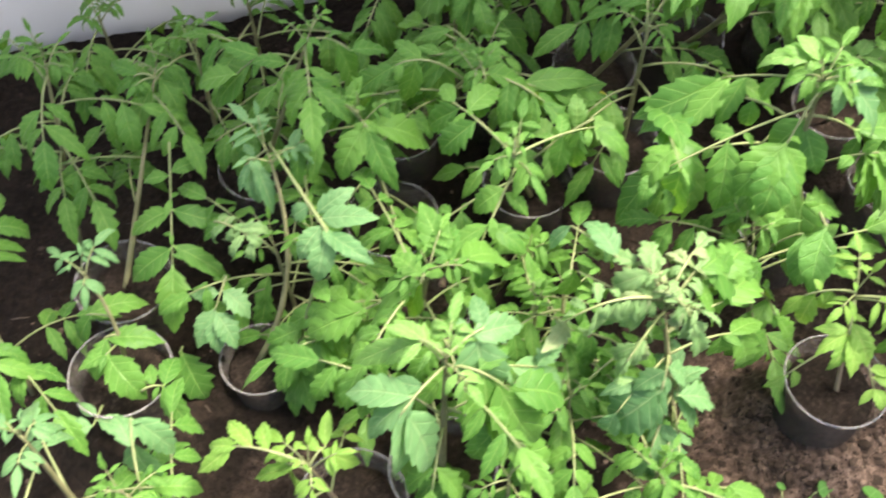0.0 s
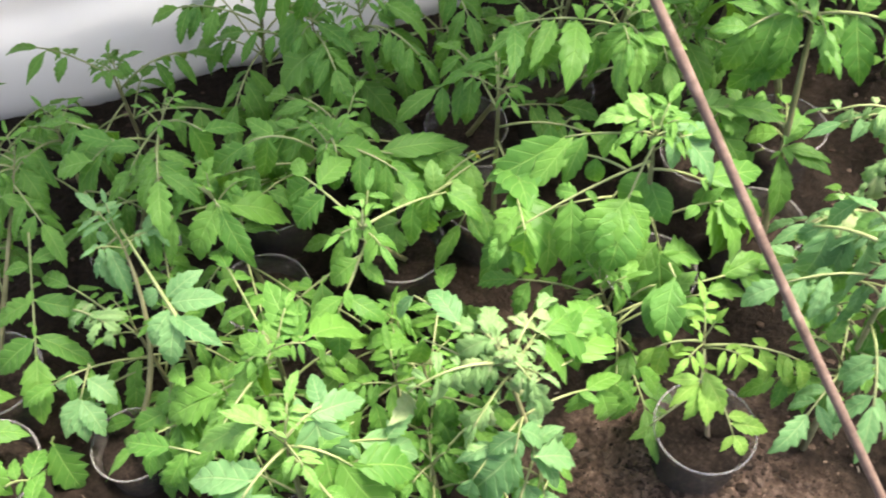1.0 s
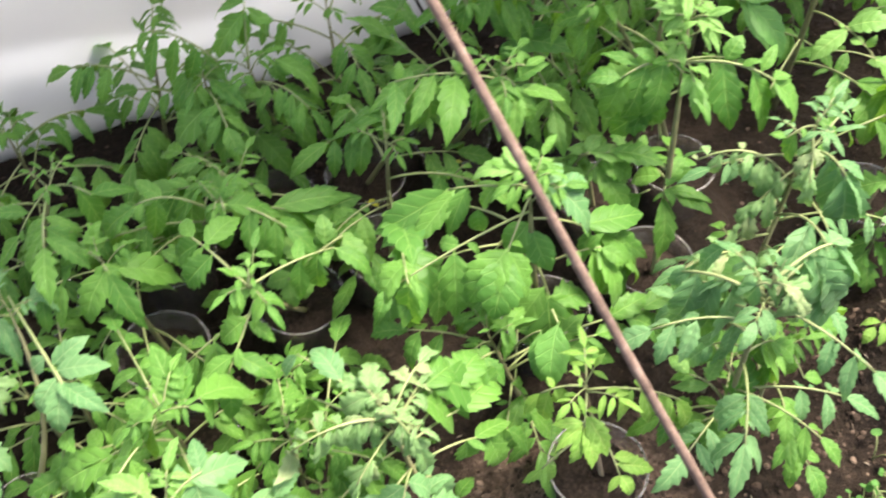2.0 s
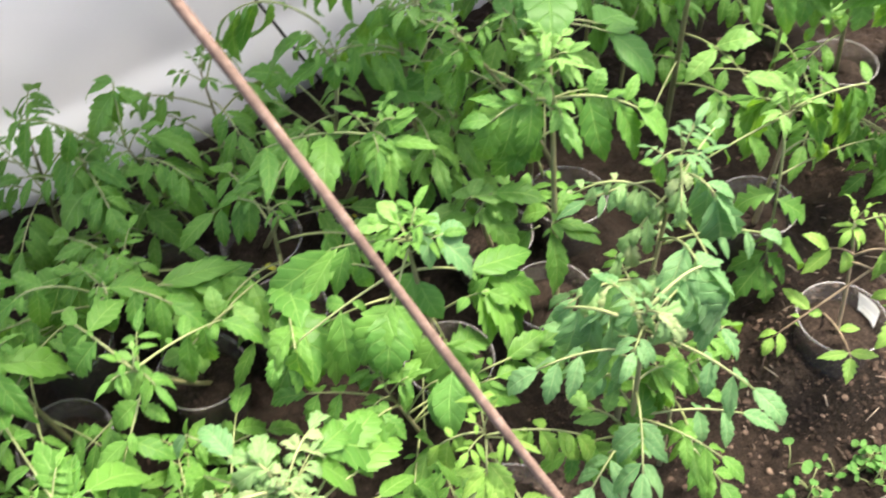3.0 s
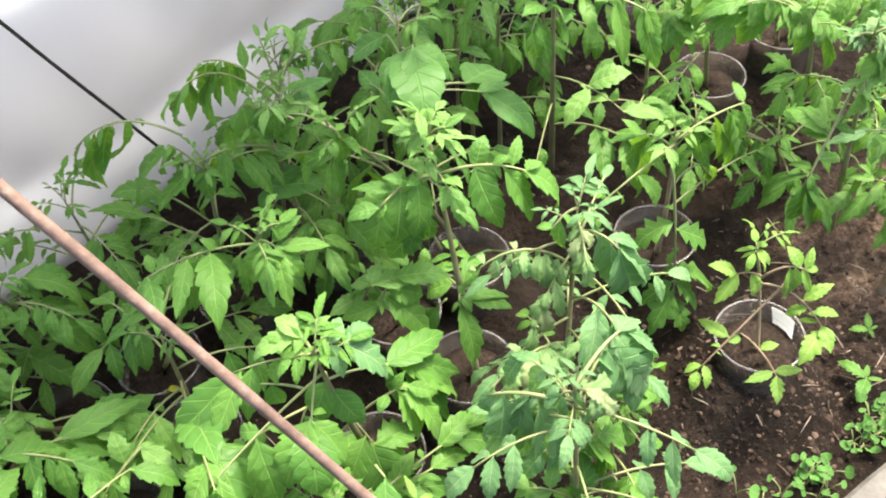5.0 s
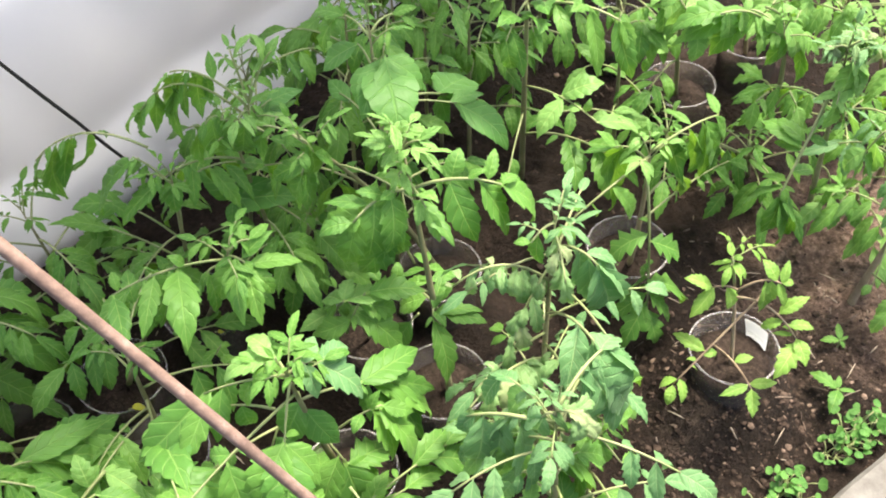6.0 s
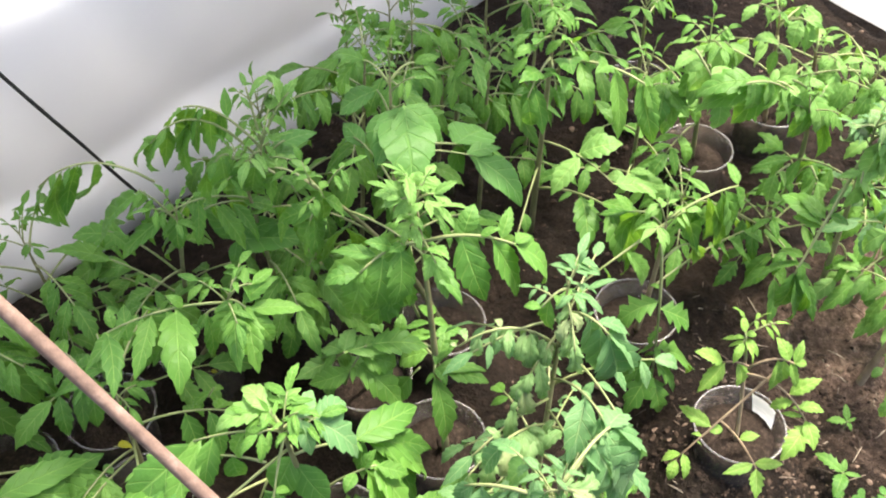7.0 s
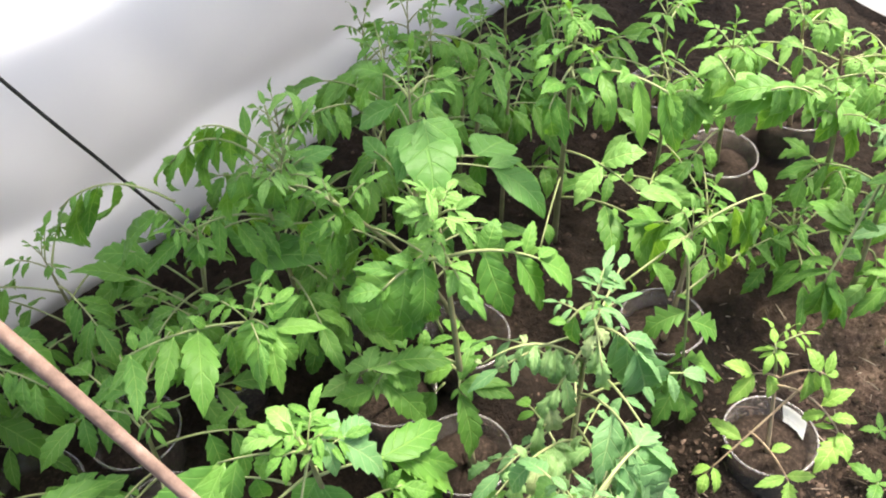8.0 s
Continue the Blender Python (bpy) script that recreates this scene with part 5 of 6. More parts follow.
set_leaf(plant, stem(0.97), (0.455, 0.821, 0.430), [(1.00, 0.462, 0.825, 0.400), (0.60, 0.464, 0.826, 0.440), (0.70, 0.448, 0.825, 0.450)], 0.010, kind='pale')

plant, stem = tomato(*SPOTS["w3"], (0.462, 0.960, 0.325), seed=21, fill=4, thick=0.003, cup=False)
set_leaf(plant, stem(0.90), (0.478, 0.944, 0.340), [(1.00, 0.502, 0.958, 0.300), (0.60, 0.472, 0.968, 0.290)], 0.020, wide=1.2)

plant, stem = tomato(*SPOTS["w4"], (0.406, 0.829, 0.375), seed=22, fill=2, low=1, thick=0.003, cup=False)
set_leaf(plant, stem(0.97), (0.387, 0.833, 0.370), [(1.00, 0.372, 0.843, 0.330), (0.70, 0.391, 0.823, 0.330), (0.50, 0.403, 0.821, 0.350)], 0.020, wide=1.1)
set_leaf(plant, (0.434, 0.802, 0.360), (0.400, 0.827, 0.375), [(0.50, 0.410, 0.824, 0.320), (0.80, 0.397, 0.830, 0.330), (0.20, 0.422, 0.812, 0.330)], 0.010, wide=1.0)
set_leaf(plant, stem(0.85), (0.453, 0.846, 0.360), [(1.00, 0.433, 0.847, 0.340), (0.80, 0.483, 0.850, 0.360), (0.60, 0.472, 0.847, 0.340)], 0.020, broad=True)
set_leaf(plant, stem(0.60), (0.394, 0.858, 0.250), [(0.95, 0.376, 0.871, 0.290), (1.00, 0.446, 0.811, 0.270), (0.90, 0.387, 0.844, 0.230), (0.85, 0.428, 0.842, 0.280), (0.60, 0.395, 0.865, 0.270)], 0.000, broad=True, wide=1.0)

plant, stem = tomato(*SPOTS["w5"], (0.650, 1.060, 0.330), seed=23, fill=3, thick=0.003, cup=False)

plant, stem = tomato(*SPOTS["w6"], (0.790, 1.090, 0.300), seed=24, fill=3, thick=0.003, cup=False)

plant, stem = tomato(*SPOTS["w7"], (0.930, 1.110, 0.300), seed=25, fill=1, thick=0.003, cup=False)

plant, stem = tomato(*SPOTS["w8"], (0.590, 0.985, 0.340), seed=26, fill=6, thick=0.003, cup=False)

plant, stem = tomato(*SPOTS["p"], (0.100, 0.734, 0.220), seed=27, fill=1, low=1, thick=0.003)
set_leaf(plant, stem(0.95), (0.049, 0.740, 0.215), [(0.80, 0.040, 0.753, 0.220), (1.00, 0.017, 0.716, 0.160), (0.70, 0.046, 0.707, 0.160), (0.50, 0.008, 0.739, 0.170), (0.90, -0.000, 0.755, 0.190)], 0.010, wide=1.3)
set_leaf(plant, stem(0.97), (0.099, 0.709, 0.225), [(0.60, 0.131, 0.708, 0.200), (0.80, 0.074, 0.714, 0.190), (1.00, 0.113, 0.704, 0.190), (0.50, 0.119, 0.742, 0.220), (0.70, 0.062, 0.746, 0.220)], 0.008, wide=1.3)
set_leaf(plant, stem(0.80), (0.066, 0.786, 0.210), [(1.00, 0.076, 0.781, 0.200), (0.80, 0.036, 0.779, 0.200), (0.60, 0.080, 0.758, 0.190)], 0.015, wide=1.1)
set_leaf(plant, stem(0.50), (-0.007, 0.710, 0.160), [(1.00, 0.012, 0.705, 0.140), (0.70, -0.040, 0.708, 0.140), (0.80, -0.013, 0.726, 0.170)], 0.010, wide=1.4)

plant, stem = tomato(*SPOTS["w9"], (0.128, 0.851, 0.265), seed=28, fill=2, low=1, thick=0.003, cup=False)
set_leaf(plant, stem(0.95), (0.135, 0.886, 0.310), [(1.00, 0.098, 0.893, 0.300), (0.90, 0.160, 0.876, 0.270), (0.80, 0.093, 0.866, 0.260), (0.85, 0.118, 0.870, 0.260), (0.60, 0.164, 0.888, 0.290), (1.00, 0.117, 0.901, 0.310)], 0.020, wide=1.15)
set_leaf(plant, (0.100, 0.872, 0.250), (0.041, 0.878, 0.295), [(1.00, 0.018, 0.878, 0.270), (0.90, 0.028, 0.859, 0.240), (0.60, 0.049, 0.857, 0.235), (0.50, 0.068, 0.885, 0.260), (0.80, 0.062, 0.880, 0.300), (0.30, 0.066, 0.867, 0.230)], 0.020, wide=1.0)
set_leaf(plant, stem(0.70), (0.092, 0.858, 0.215), [(1.00, 0.027, 0.837, 0.170), (0.80, 0.094, 0.807, 0.170), (0.60, 0.132, 0.845, 0.230), (0.70, 0.055, 0.845, 0.180)], 0.012, wide=1.35)
set_leaf(plant, stem(0.80), (0.158, 0.842, 0.220), [(1.00, 0.189, 0.808, 0.180), (0.70, 0.158, 0.842, 0.200), (0.50, 0.131, 0.836, 0.210)], 0.020, wide=1.35)
set_leaf(plant, stem(0.75), (0.156, 0.868, 0.250), [(1.00, 0.208, 0.851, 0.215), (0.70, 0.202, 0.869, 0.230), (0.60, 0.167, 0.859, 0.230)], 0.012, wide=1.25)
set_leaf(plant, stem(0.40), (0.122, 0.866, 0.150), [(1.00, 0.163, 0.829, 0.120), (0.70, 0.100, 0.851, 0.130)], 0.010, wide=1.3)

plant, stem = tomato(*SPOTS["w10"], (0.030, 0.930, 0.240), seed=29, fill=4, thick=0.003, cup=False)

plant, stem = tomato(*SPOTS["w11"], (-0.140, 0.900, 0.170), seed=30, fill=3, thick=0.003, cup=False)

plant, stem = tomato(*SPOTS["w12"], (-0.290, 0.870, 0.160), seed=32, fill=3, thick=0.003, cup=False)

plant, stem = tomato(*SPOTS["n"], (0.250, 0.735, 0.262), seed=33, fill=2, thick=0.003, low=1)
set_leaf(plant, stem(0.85), (0.252, 0.785, 0.270), [(0.60, 0.234, 0.797, 0.220), (1.00, 0.262, 0.785, 0.200), (0.40, 0.216, 0.790, 0.240)], 0.020, wide=1.2)
set_leaf(plant, stem(0.95), (0.297, 0.782, 0.280), [(1.00, 0.304, 0.774, 0.200), (0.70, 0.279, 0.777, 0.220), (0.50, 0.277, 0.782, 0.300)], 0.020, wide=1.2)
set_leaf(plant, stem(0.60), (0.243, 0.557, 0.265), [(0.85, 0.209, 0.564, 0.230), (1.00, 0.245, 0.548, 0.200), (0.60, 0.266, 0.547, 0.220), (0.40, 0.258, 0.582, 0.270)], 0.020, wide=1.2)
set_leaf(plant, stem(0.50), (0.193, 0.669, 0.200), [(1.00, 0.193, 0.686, 0.160), (0.50, 0.167, 0.699, 0.180), (0.60, 0.170, 0.679, 0.140)], 0.010, wide=1.2)
set_leaf(plant, (0.197, 0.669, 0.200), (0.141, 0.649, 0.170), [(0.02, 0.222, 0.635, 0.190), (0.30, 0.183, 0.684, 0.220), (0.65, 0.137, 0.696, 0.180), (0.75, 0.160, 0.633, 0.150), (1.00, 0.143, 0.631, 0.140), (0.90, 0.115, 0.659, 0.150)], 0.008, kind='pale', wide=1.35, radius=0.0015)
set_leaf(plant, (0.199, 0.721, 0.150), (0.154, 0.742, 0.160), [(0.90, 0.195, 0.747, 0.190), (0.50, 0.219, 0.739, 0.180), (1.00, 0.121, 0.723, 0.130), (0.35, 0.180, 0.709, 0.140), (0.10, 0.218, 0.711, 0.150)], 0.008, wide=1.35, radius=0.0014)

plant, stem = tomato(*SPOTS["o"], (0.111, 0.581, 0.262), seed=34, fill=0, thick=0.0028, low=1, apex=3, bend=(0.0, -0.01))
set_leaf(plant, stem(0.97), (0.187, 0.629, 0.235), [(1.00, 0.224, 0.608, 0.220), (0.80, 0.169, 0.603, 0.200), (0.45, 0.138, 0.612, 0.250), (0.60, 0.152, 0.592, 0.210), (0.55, 0.161, 0.634, 0.250)], 0.012, wide=1.1)
set_leaf(plant, stem(0.85), (0.083, 0.539, 0.195), [(0.35, 0.129, 0.561, 0.205), (0.30, 0.073, 0.567, 0.205), (0.75, 0.053, 0.540, 0.190), (0.75, 0.126, 0.537, 0.185), (1.00, 0.084, 0.502, 0.180)], 0.000, wide=1.25)
set_leaf(plant, stem(0.97), (0.062, 0.658, 0.245), [(0.55, 0.047, 0.616, 0.215), (0.80, 0.037, 0.662, 0.200), (0.90, 0.055, 0.677, 0.250), (0.70, 0.107, 0.676, 0.250)], 0.010, wide=1.15)
set_leaf(plant, stem(0.97), (0.114, 0.598, 0.262), [(1.00, 0.114, 0.613, 0.265), (0.60, 0.124, 0.575, 0.220), (0.50, 0.099, 0.607, 0.260), (0.70, 0.090, 0.575, 0.210)], 0.000, kind='pale', wide=0.7)
set_leaf(plant, stem(0.60), (0.046, 0.576, 0.170), [(1.00, 0.030, 0.572, 0.150), (0.80, 0.047, 0.600, 0.170), (0.70, 0.073, 0.539, 0.140)], 0.015)

plant, stem = tomato(*SPOTS["q"], (-0.016, 0.649, 0.245), seed=35, fill=2, thick=0.0028)
set_leaf(plant, stem(0.90), (-0.008, 0.634, 0.240), [(0.60, 0.055, 0.659, 0.194), (1.00, 0.011, 0.592, 0.199), (0.80, -0.043, 0.602, 0.207)], 0.005)
set_leaf(plant, stem(0.95), (-0.031, 0.655, 0.250), [(1.00, -0.066, 0.642, 0.200), (0.60, -0.011, 0.678, 0.260), (0.60, -0.052, 0.646, 0.240)], 0.010)

plant, stem = tomato(*SPOTS["r"], (0.096, 0.691, 0.255), seed=36, fill=2, thick=0.0028)
set_leaf(plant, stem(0.95), (0.096, 0.675, 0.250), [(1.00, 0.086, 0.650, 0.220), (0.70, 0.145, 0.695, 0.220), (0.60, 0.072, 0.673, 0.240), (0.50, 0.112, 0.703, 0.270)], 0.010)
set_leaf(plant, stem(0.80), (0.018, 0.696, 0.250), [(1.00, -0.030, 0.692, 0.210), (0.70, 0.027, 0.691, 0.200), (0.60, 0.014, 0.718, 0.260)], 0.030)
set_leaf(plant, stem(0.70), (0.159, 0.706, 0.200), [(1.00, 0.208, 0.705, 0.170), (0.80, 0.202, 0.705, 0.150), (0.60, 0.147, 0.694, 0.170), (0.70, 0.212, 0.725, 0.200)], 0.020)

plant, stem = tomato(*SPOTS["s"], (-0.055, 0.739, 0.260), seed=37, fill=2, thick=0.003)
set_leaf(plant, stem(0.90), (-0.089, 0.697, 0.230), [(1.00, -0.125, 0.683, 0.190), (0.70, -0.077, 0.696, 0.200), (0.60, -0.112, 0.713, 0.250)], 0.010)
set_leaf(plant, stem(0.80), (-0.125, 0.712, 0.230), [(1.00, -0.175, 0.720, 0.210), (0.70, -0.160, 0.715, 0.180), (0.60, -0.138, 0.728, 0.250)], 0.030, wide=1.2)
set_leaf(plant, stem(0.90), (-0.022, 0.716, 0.250), [(1.00, 0.013, 0.741, 0.230), (0.70, -0.015, 0.714, 0.200), (0.50, -0.030, 0.723, 0.270)], 0.020)

plant, stem = tomato(*SPOTS["t"], (-0.206, 0.756, 0.210), seed=38, fill=1, thick=0.003, low=1, bend=(0, 0.03))
set_leaf(plant, (-0.192, 0.673, 0.185), (-0.190, 0.571, 0.135), [(0.25, -0.159, 0.667, 0.170), (0.28, -0.219, 0.642, 0.170), (0.55, -0.234, 0.603, 0.140), (0.55, -0.141, 0.606, 0.140), (0.86, -0.238, 0.569, 0.115), (0.84, -0.138, 0.567, 0.120), (1.00, -0.189, 0.518, 0.100)], 0.000, wide=1.15)
set_leaf(plant, stem(0.90), (-0.228, 0.742, 0.200), [(1.00, -0.253, 0.737, 0.180), (0.70, -0.258, 0.763, 0.200), (0.80, -0.222, 0.727, 0.180)], 0.010)
set_leaf(plant, stem(0.70), (-0.270, 0.728, 0.150), [(1.00, -0.296, 0.711, 0.130), (0.70, -0.259, 0.702, 0.120), (0.80, -0.285, 0.743, 0.160)], 0.020)

plant, stem = tomato(*SPOTS["t2"], (-0.300, 0.740, 0.240), seed=39, fill=5, thick=0.003, cup=False)

plant, stem = tomato(*SPOTS["u"], (-0.097, 0.625, 0.245), seed=40, fill=0, thick=0.003, kind='grey', top='grey', low=0, bend=(0.05, -0.02), cup=0.80)
set_leaf(plant, stem(0.95), (-0.115, 0.618, 0.215), [(1.00, -0.104, 0.589, 0.190), (0.80, -0.121, 0.599, 0.200), (0.60, -0.089, 0.582, 0.190), (0.50, -0.117, 0.631, 0.230)], 0.000, kind='grey', wide=0.9)
set_leaf(plant, stem(0.90), (-0.069, 0.632, 0.220), [(1.00, -0.048, 0.621, 0.205), (0.70, -0.065, 0.646, 0.230), (0.50, -0.056, 0.634, 0.220)], 0.010, kind='grey')
set_leaf(plant, (-0.040, 0.525, 0.240), (-0.092, 0.625, 0.235), [(0.20, -0.020, 0.558, 0.260), (0.15, -0.001, 0.530, 0.260), (0.10, -0.070, 0.511, 0.220), (0.30, -0.076, 0.553, 0.220), (0.02, -0.053, 0.492, 0.210), (0.02, -0.008, 0.494, 0.240)], 0.000, kind='grey', radius=0.0016, wide=1.1)
set_leaf(plant, (-0.103, 0.491, 0.010), (-0.040, 0.525, 0.240), [(0.35, -0.014, 0.463, 0.150), (0.35, -0.098, 0.466, 0.080), (0.50, -0.105, 0.491, 0.120), (0.62, -0.052, 0.488, 0.170), (0.75, -0.043, 0.492, 0.200), (0.30, -0.067, 0.456, 0.060)], 0.000, radius=0.0019, wide=1.35)
set_leaf(plant, (-0.140, 0.554, 0.140), (-0.152, 0.530, 0.120), [(1.00, -0.152, 0.498, 0.095), (0.90, -0.174, 0.506, 0.100), (1.00, -0.130, 0.503, 0.100), (0.50, -0.176, 0.542, 0.130), (0.40, -0.115, 0.526, 0.120)], 0.000, kind='grey', wide=1.35)
set_leaf(plant, (-0.145, 0.585, 0.180), (-0.110, 0.561, 0.185), [(1.00, -0.117, 0.543, 0.160), (0.70, -0.133, 0.561, 0.170), (0.60, -0.088, 0.568, 0.190), (0.80, -0.096, 0.552, 0.180), (0.40, -0.123, 0.588, 0.190)], 0.010, kind='wilt')

plant, stem = tomato(*SPOTS["v"], (-0.248, 0.530, 0.200), seed=41, fill=0, thick=0.0026, low=0, kind='grey', top='grey', bend=(0.02, 0))
set_leaf(plant, stem(0.60), (-0.263, 0.529, 0.125), [(1.00, -0.212, 0.553, 0.120), (0.80, -0.278, 0.510, 0.100)], 0.005, wide=1.2)
set_leaf(plant, stem(0.45), (-0.245, 0.504, 0.125), [(1.00, -0.193, 0.509, 0.120), (0.80, -0.253, 0.468, 0.110)], 0.005, wide=1.25)
set_leaf(plant, stem(0.40), (-0.241, 0.488, 0.125), [(1.00, -0.206, 0.448, 0.110), (0.70, -0.265, 0.477, 0.120)], 0.000, wide=1.3)
set_leaf(plant, (-0.190, 0.523, 0.070), (-0.192, 0.518, 0.070), [(1.00, -0.167, 0.481, 0.030)], 0.000, wide=1.5)
set_leaf(plant, (-0.211, 0.459, 0.110), (-0.192, 0.463, 0.110), [(0.90, -0.173, 0.432, 0.085), (1.00, -0.190, 0.503, 0.100), (0.60, -0.208, 0.481, 0.120)], 0.010, wide=1.3)
set_leaf(plant, (-0.253, 0.462, 0.080), (-0.255, 0.438, 0.090), [(1.00, -0.283, 0.435, 0.090), (0.70, -0.215, 0.436, 0.080), (0.50, -0.273, 0.460, 0.090)], 0.000, kind='grey', wide=1.2)

plant, stem = tomato(*SPOTS["w"], (0.038, 0.478, 0.260), seed=42, fill=1, thick=0.003)
set_leaf(plant, stem(0.70), (-0.057, 0.475, 0.160), [(1.00, -0.020, 0.478, 0.110), (0.60, -0.056, 0.502, 0.170), (0.80, -0.044, 0.467, 0.080), (0.50, -0.071, 0.476, 0.160)], 0.020, wide=1.25)
set_leaf(plant, stem(0.90), (0.031, 0.469, 0.250), [(1.00, -0.017, 0.479, 0.200), (0.70, 0.009, 0.501, 0.250), (0.60, 0.052, 0.490, 0.240), (0.80, 0.019, 0.464, 0.200)], 0.010, wide=1.2)
set_leaf(plant, stem(0.80), (0.069, 0.488, 0.250), [(0.60, 0.054, 0.529, 0.250), (1.00, 0.075, 0.488, 0.200), (0.80, 0.108, 0.530, 0.200), (0.50, 0.034, 0.534, 0.270)], 0.020, wide=1.1)

plant, stem = tomato(*SPOTS["x"], (0.373, 0.464, 0.225), seed=43, fill=0, kind='lime', top='lime', thick=0.0024, size=0.035, low=0, apex=3, label="pale green tomato seedling in a clear plastic cup on bare soil")
set_leaf(plant, stem(0.90), (0.369, 0.438, 0.195), [(0.90, 0.344, 0.444, 0.195), (0.95, 0.341, 0.429, 0.185), (1.00, 0.357, 0.412, 0.175), (0.98, 0.376, 0.408, 0.175), (0.70, 0.390, 0.415, 0.180)], 0.008, kind='lime', wide=1.05)
set_leaf(plant, stem(0.70), (0.398, 0.411, 0.150), [(1.00, 0.387, 0.401, 0.140), (1.00, 0.409, 0.394, 0.140), (0.85, 0.432, 0.413, 0.150), (0.75, 0.418, 0.423, 0.155)], 0.012, kind='lime', wide=1.1)
set_leaf(plant, stem(0.55), (0.339, 0.439, 0.125), [(1.00, 0.322, 0.431, 0.115), (0.88, 0.349, 0.428, 0.115), (0.70, 0.346, 0.445, 0.140)], 0.010, kind='lime')
set_leaf(plant, stem(0.92), (0.457, 0.451, 0.190), [(0.35, 0.411, 0.446, 0.170), (0.55, 0.445, 0.431, 0.150), (0.75, 0.459, 0.427, 0.145), (0.95, 0.478, 0.434, 0.140), (0.60, 0.424, 0.475, 0.200), (0.45, 0.403, 0.461, 0.200)], 0.020, kind='lime', wide=1.05)
set_leaf(plant, stem(0.95), (0.339, 0.470, 0.205), [(1.00, 0.323, 0.465, 0.180), (0.80, 0.338, 0.456, 0.170), (0.50, 0.352, 0.460, 0.190), (0.70, 0.345, 0.477, 0.220)], 0.012, kind='lime')

plant, stem = tomato(*SPOTS["wilt2"], (0.205, 0.440, 0.275), seed=45, fill=0, kind='grey', top='wilt', thick=0.0036, low=2, apex=3, cup=False, label="wilted yellowish tomato seedling with curled leaves")
set_leaf(plant, stem(0.70), (0.211, 0.395, 0.200), [(1.00, 0.170, 0.380, 0.150), (0.60, 0.189, 0.396, 0.200), (0.80, 0.186, 0.381, 0.150), (0.50, 0.244, 0.408, 0.180)], 0.020, kind='grey', wide=1.3)
set_leaf(plant, stem(0.80), (0.283, 0.492, 0.220), [(1.00, 0.311, 0.488, 0.180), (0.60, 0.267, 0.478, 0.200), (0.70, 0.294, 0.512, 0.230)], 0.020, wide=1.5)
set_leaf(plant, stem(0.70), (0.293, 0.457, 0.170), [(1.00, 0.309, 0.440, 0.130), (0.70, 0.275, 0.442, 0.150), (0.80, 0.315, 0.472, 0.170)], 0.020, wide=1.3)
set_leaf(plant, stem(0.50), (0.213, 0.378, 0.120), [(1.00, 0.197, 0.366, 0.090), (0.70, 0.232, 0.363, 0.080), (0.60, 0.237, 0.382, 0.120)], 0.020, kind='grey', wide=1.3)
set_leaf(plant, stem(0.80), (0.294, 0.476, 0.200), [(1.00, 0.287, 0.508, 0.220), (0.60, 0.319, 0.506, 0.200), (0.70, 0.275, 0.485, 0.170)], 0.020, wide=1.2)
set_leaf(plant, stem(0.60), (0.242, 0.431, 0.160), [(1.00, 0.217, 0.450, 0.150), (0.60, 0.263, 0.427, 0.120), (0.50, 0.228, 0.427, 0.130), (0.80, 0.232, 0.458, 0.170)], 0.020, kind='grey', wide=1.1)
set_leaf(plant, stem(0.80), (0.184, 0.456, 0.240), [(1.00, 0.170, 0.450, 0.200), (0.60, 0.201, 0.446, 0.200), (0.70, 0.190, 0.475, 0.250)], 0.020, kind='grey')
set_leaf(plant, stem(0.98), (0.226, 0.413, 0.265), [(1.00, 0.241, 0.395, 0.220), (0.80, 0.220, 0.405, 0.240), (0.50, 0.201, 0.439, 0.270), (0.60, 0.214, 0.419, 0.270), (0.90, 0.241, 0.410, 0.250)], 0.020, kind='wilt')
set_leaf(plant, stem(0.95), (0.134, 0.422, 0.265), [(1.00, 0.128, 0.423, 0.220), (0.70, 0.154, 0.412, 0.220), (0.50, 0.162, 0.424, 0.240), (0.80, 0.135, 0.442, 0.270), (0.30, 0.173, 0.411, 0.220)], 0.030, kind='wilt')
set_leaf(plant, stem(0.95), (0.193, 0.464, 0.270), [(1.00, 0.166, 0.480, 0.270), (0.70, 0.204, 0.492, 0.280), (0.60, 0.160, 0.453, 0.250), (0.80, 0.221, 0.477, 0.270), (0.50, 0.180, 0.456, 0.260)], 0.020, kind='wilt', wide=1.3)
set_leaf(plant, stem(0.93), (0.238, 0.476, 0.270), [(1.00, 0.263, 0.503, 0.260), (0.70, 0.217, 0.469, 0.260), (0.60, 0.251, 0.470, 0.240)], 0.020, kind='wilt', wide=1.3)
set_leaf(plant, stem(0.90), (0.179, 0.400, 0.240), [(1.00, 0.172, 0.397, 0.200), (0.60, 0.191, 0.400, 0.220), (0.70, 0.163, 0.411, 0.220)], 0.010, kind='wilt')
set_leaf(plant, stem(0.70), (0.178, 0.387, 0.180), [(1.00, 0.169, 0.382, 0.140), (0.60, 0.203, 0.395, 0.170), (0.50, 0.165, 0.402, 0.190)], 0.010, kind='grey')
set_leaf(plant, stem(0.60), (0.228, 0.399, 0.180), [(1.00, 0.274, 0.411, 0.150), (0.60, 0.253, 0.422, 0.190), (0.80, 0.256, 0.391, 0.130)], 0.010, kind='grey')
set_leaf(plant, stem(0.40), (0.227, 0.377, 0.120), [(1.00, 0.209, 0.369, 0.080), (0.60, 0.257, 0.389, 0.100), (0.70, 0.244, 0.366, 0.070)], 0.010, kind='grey')
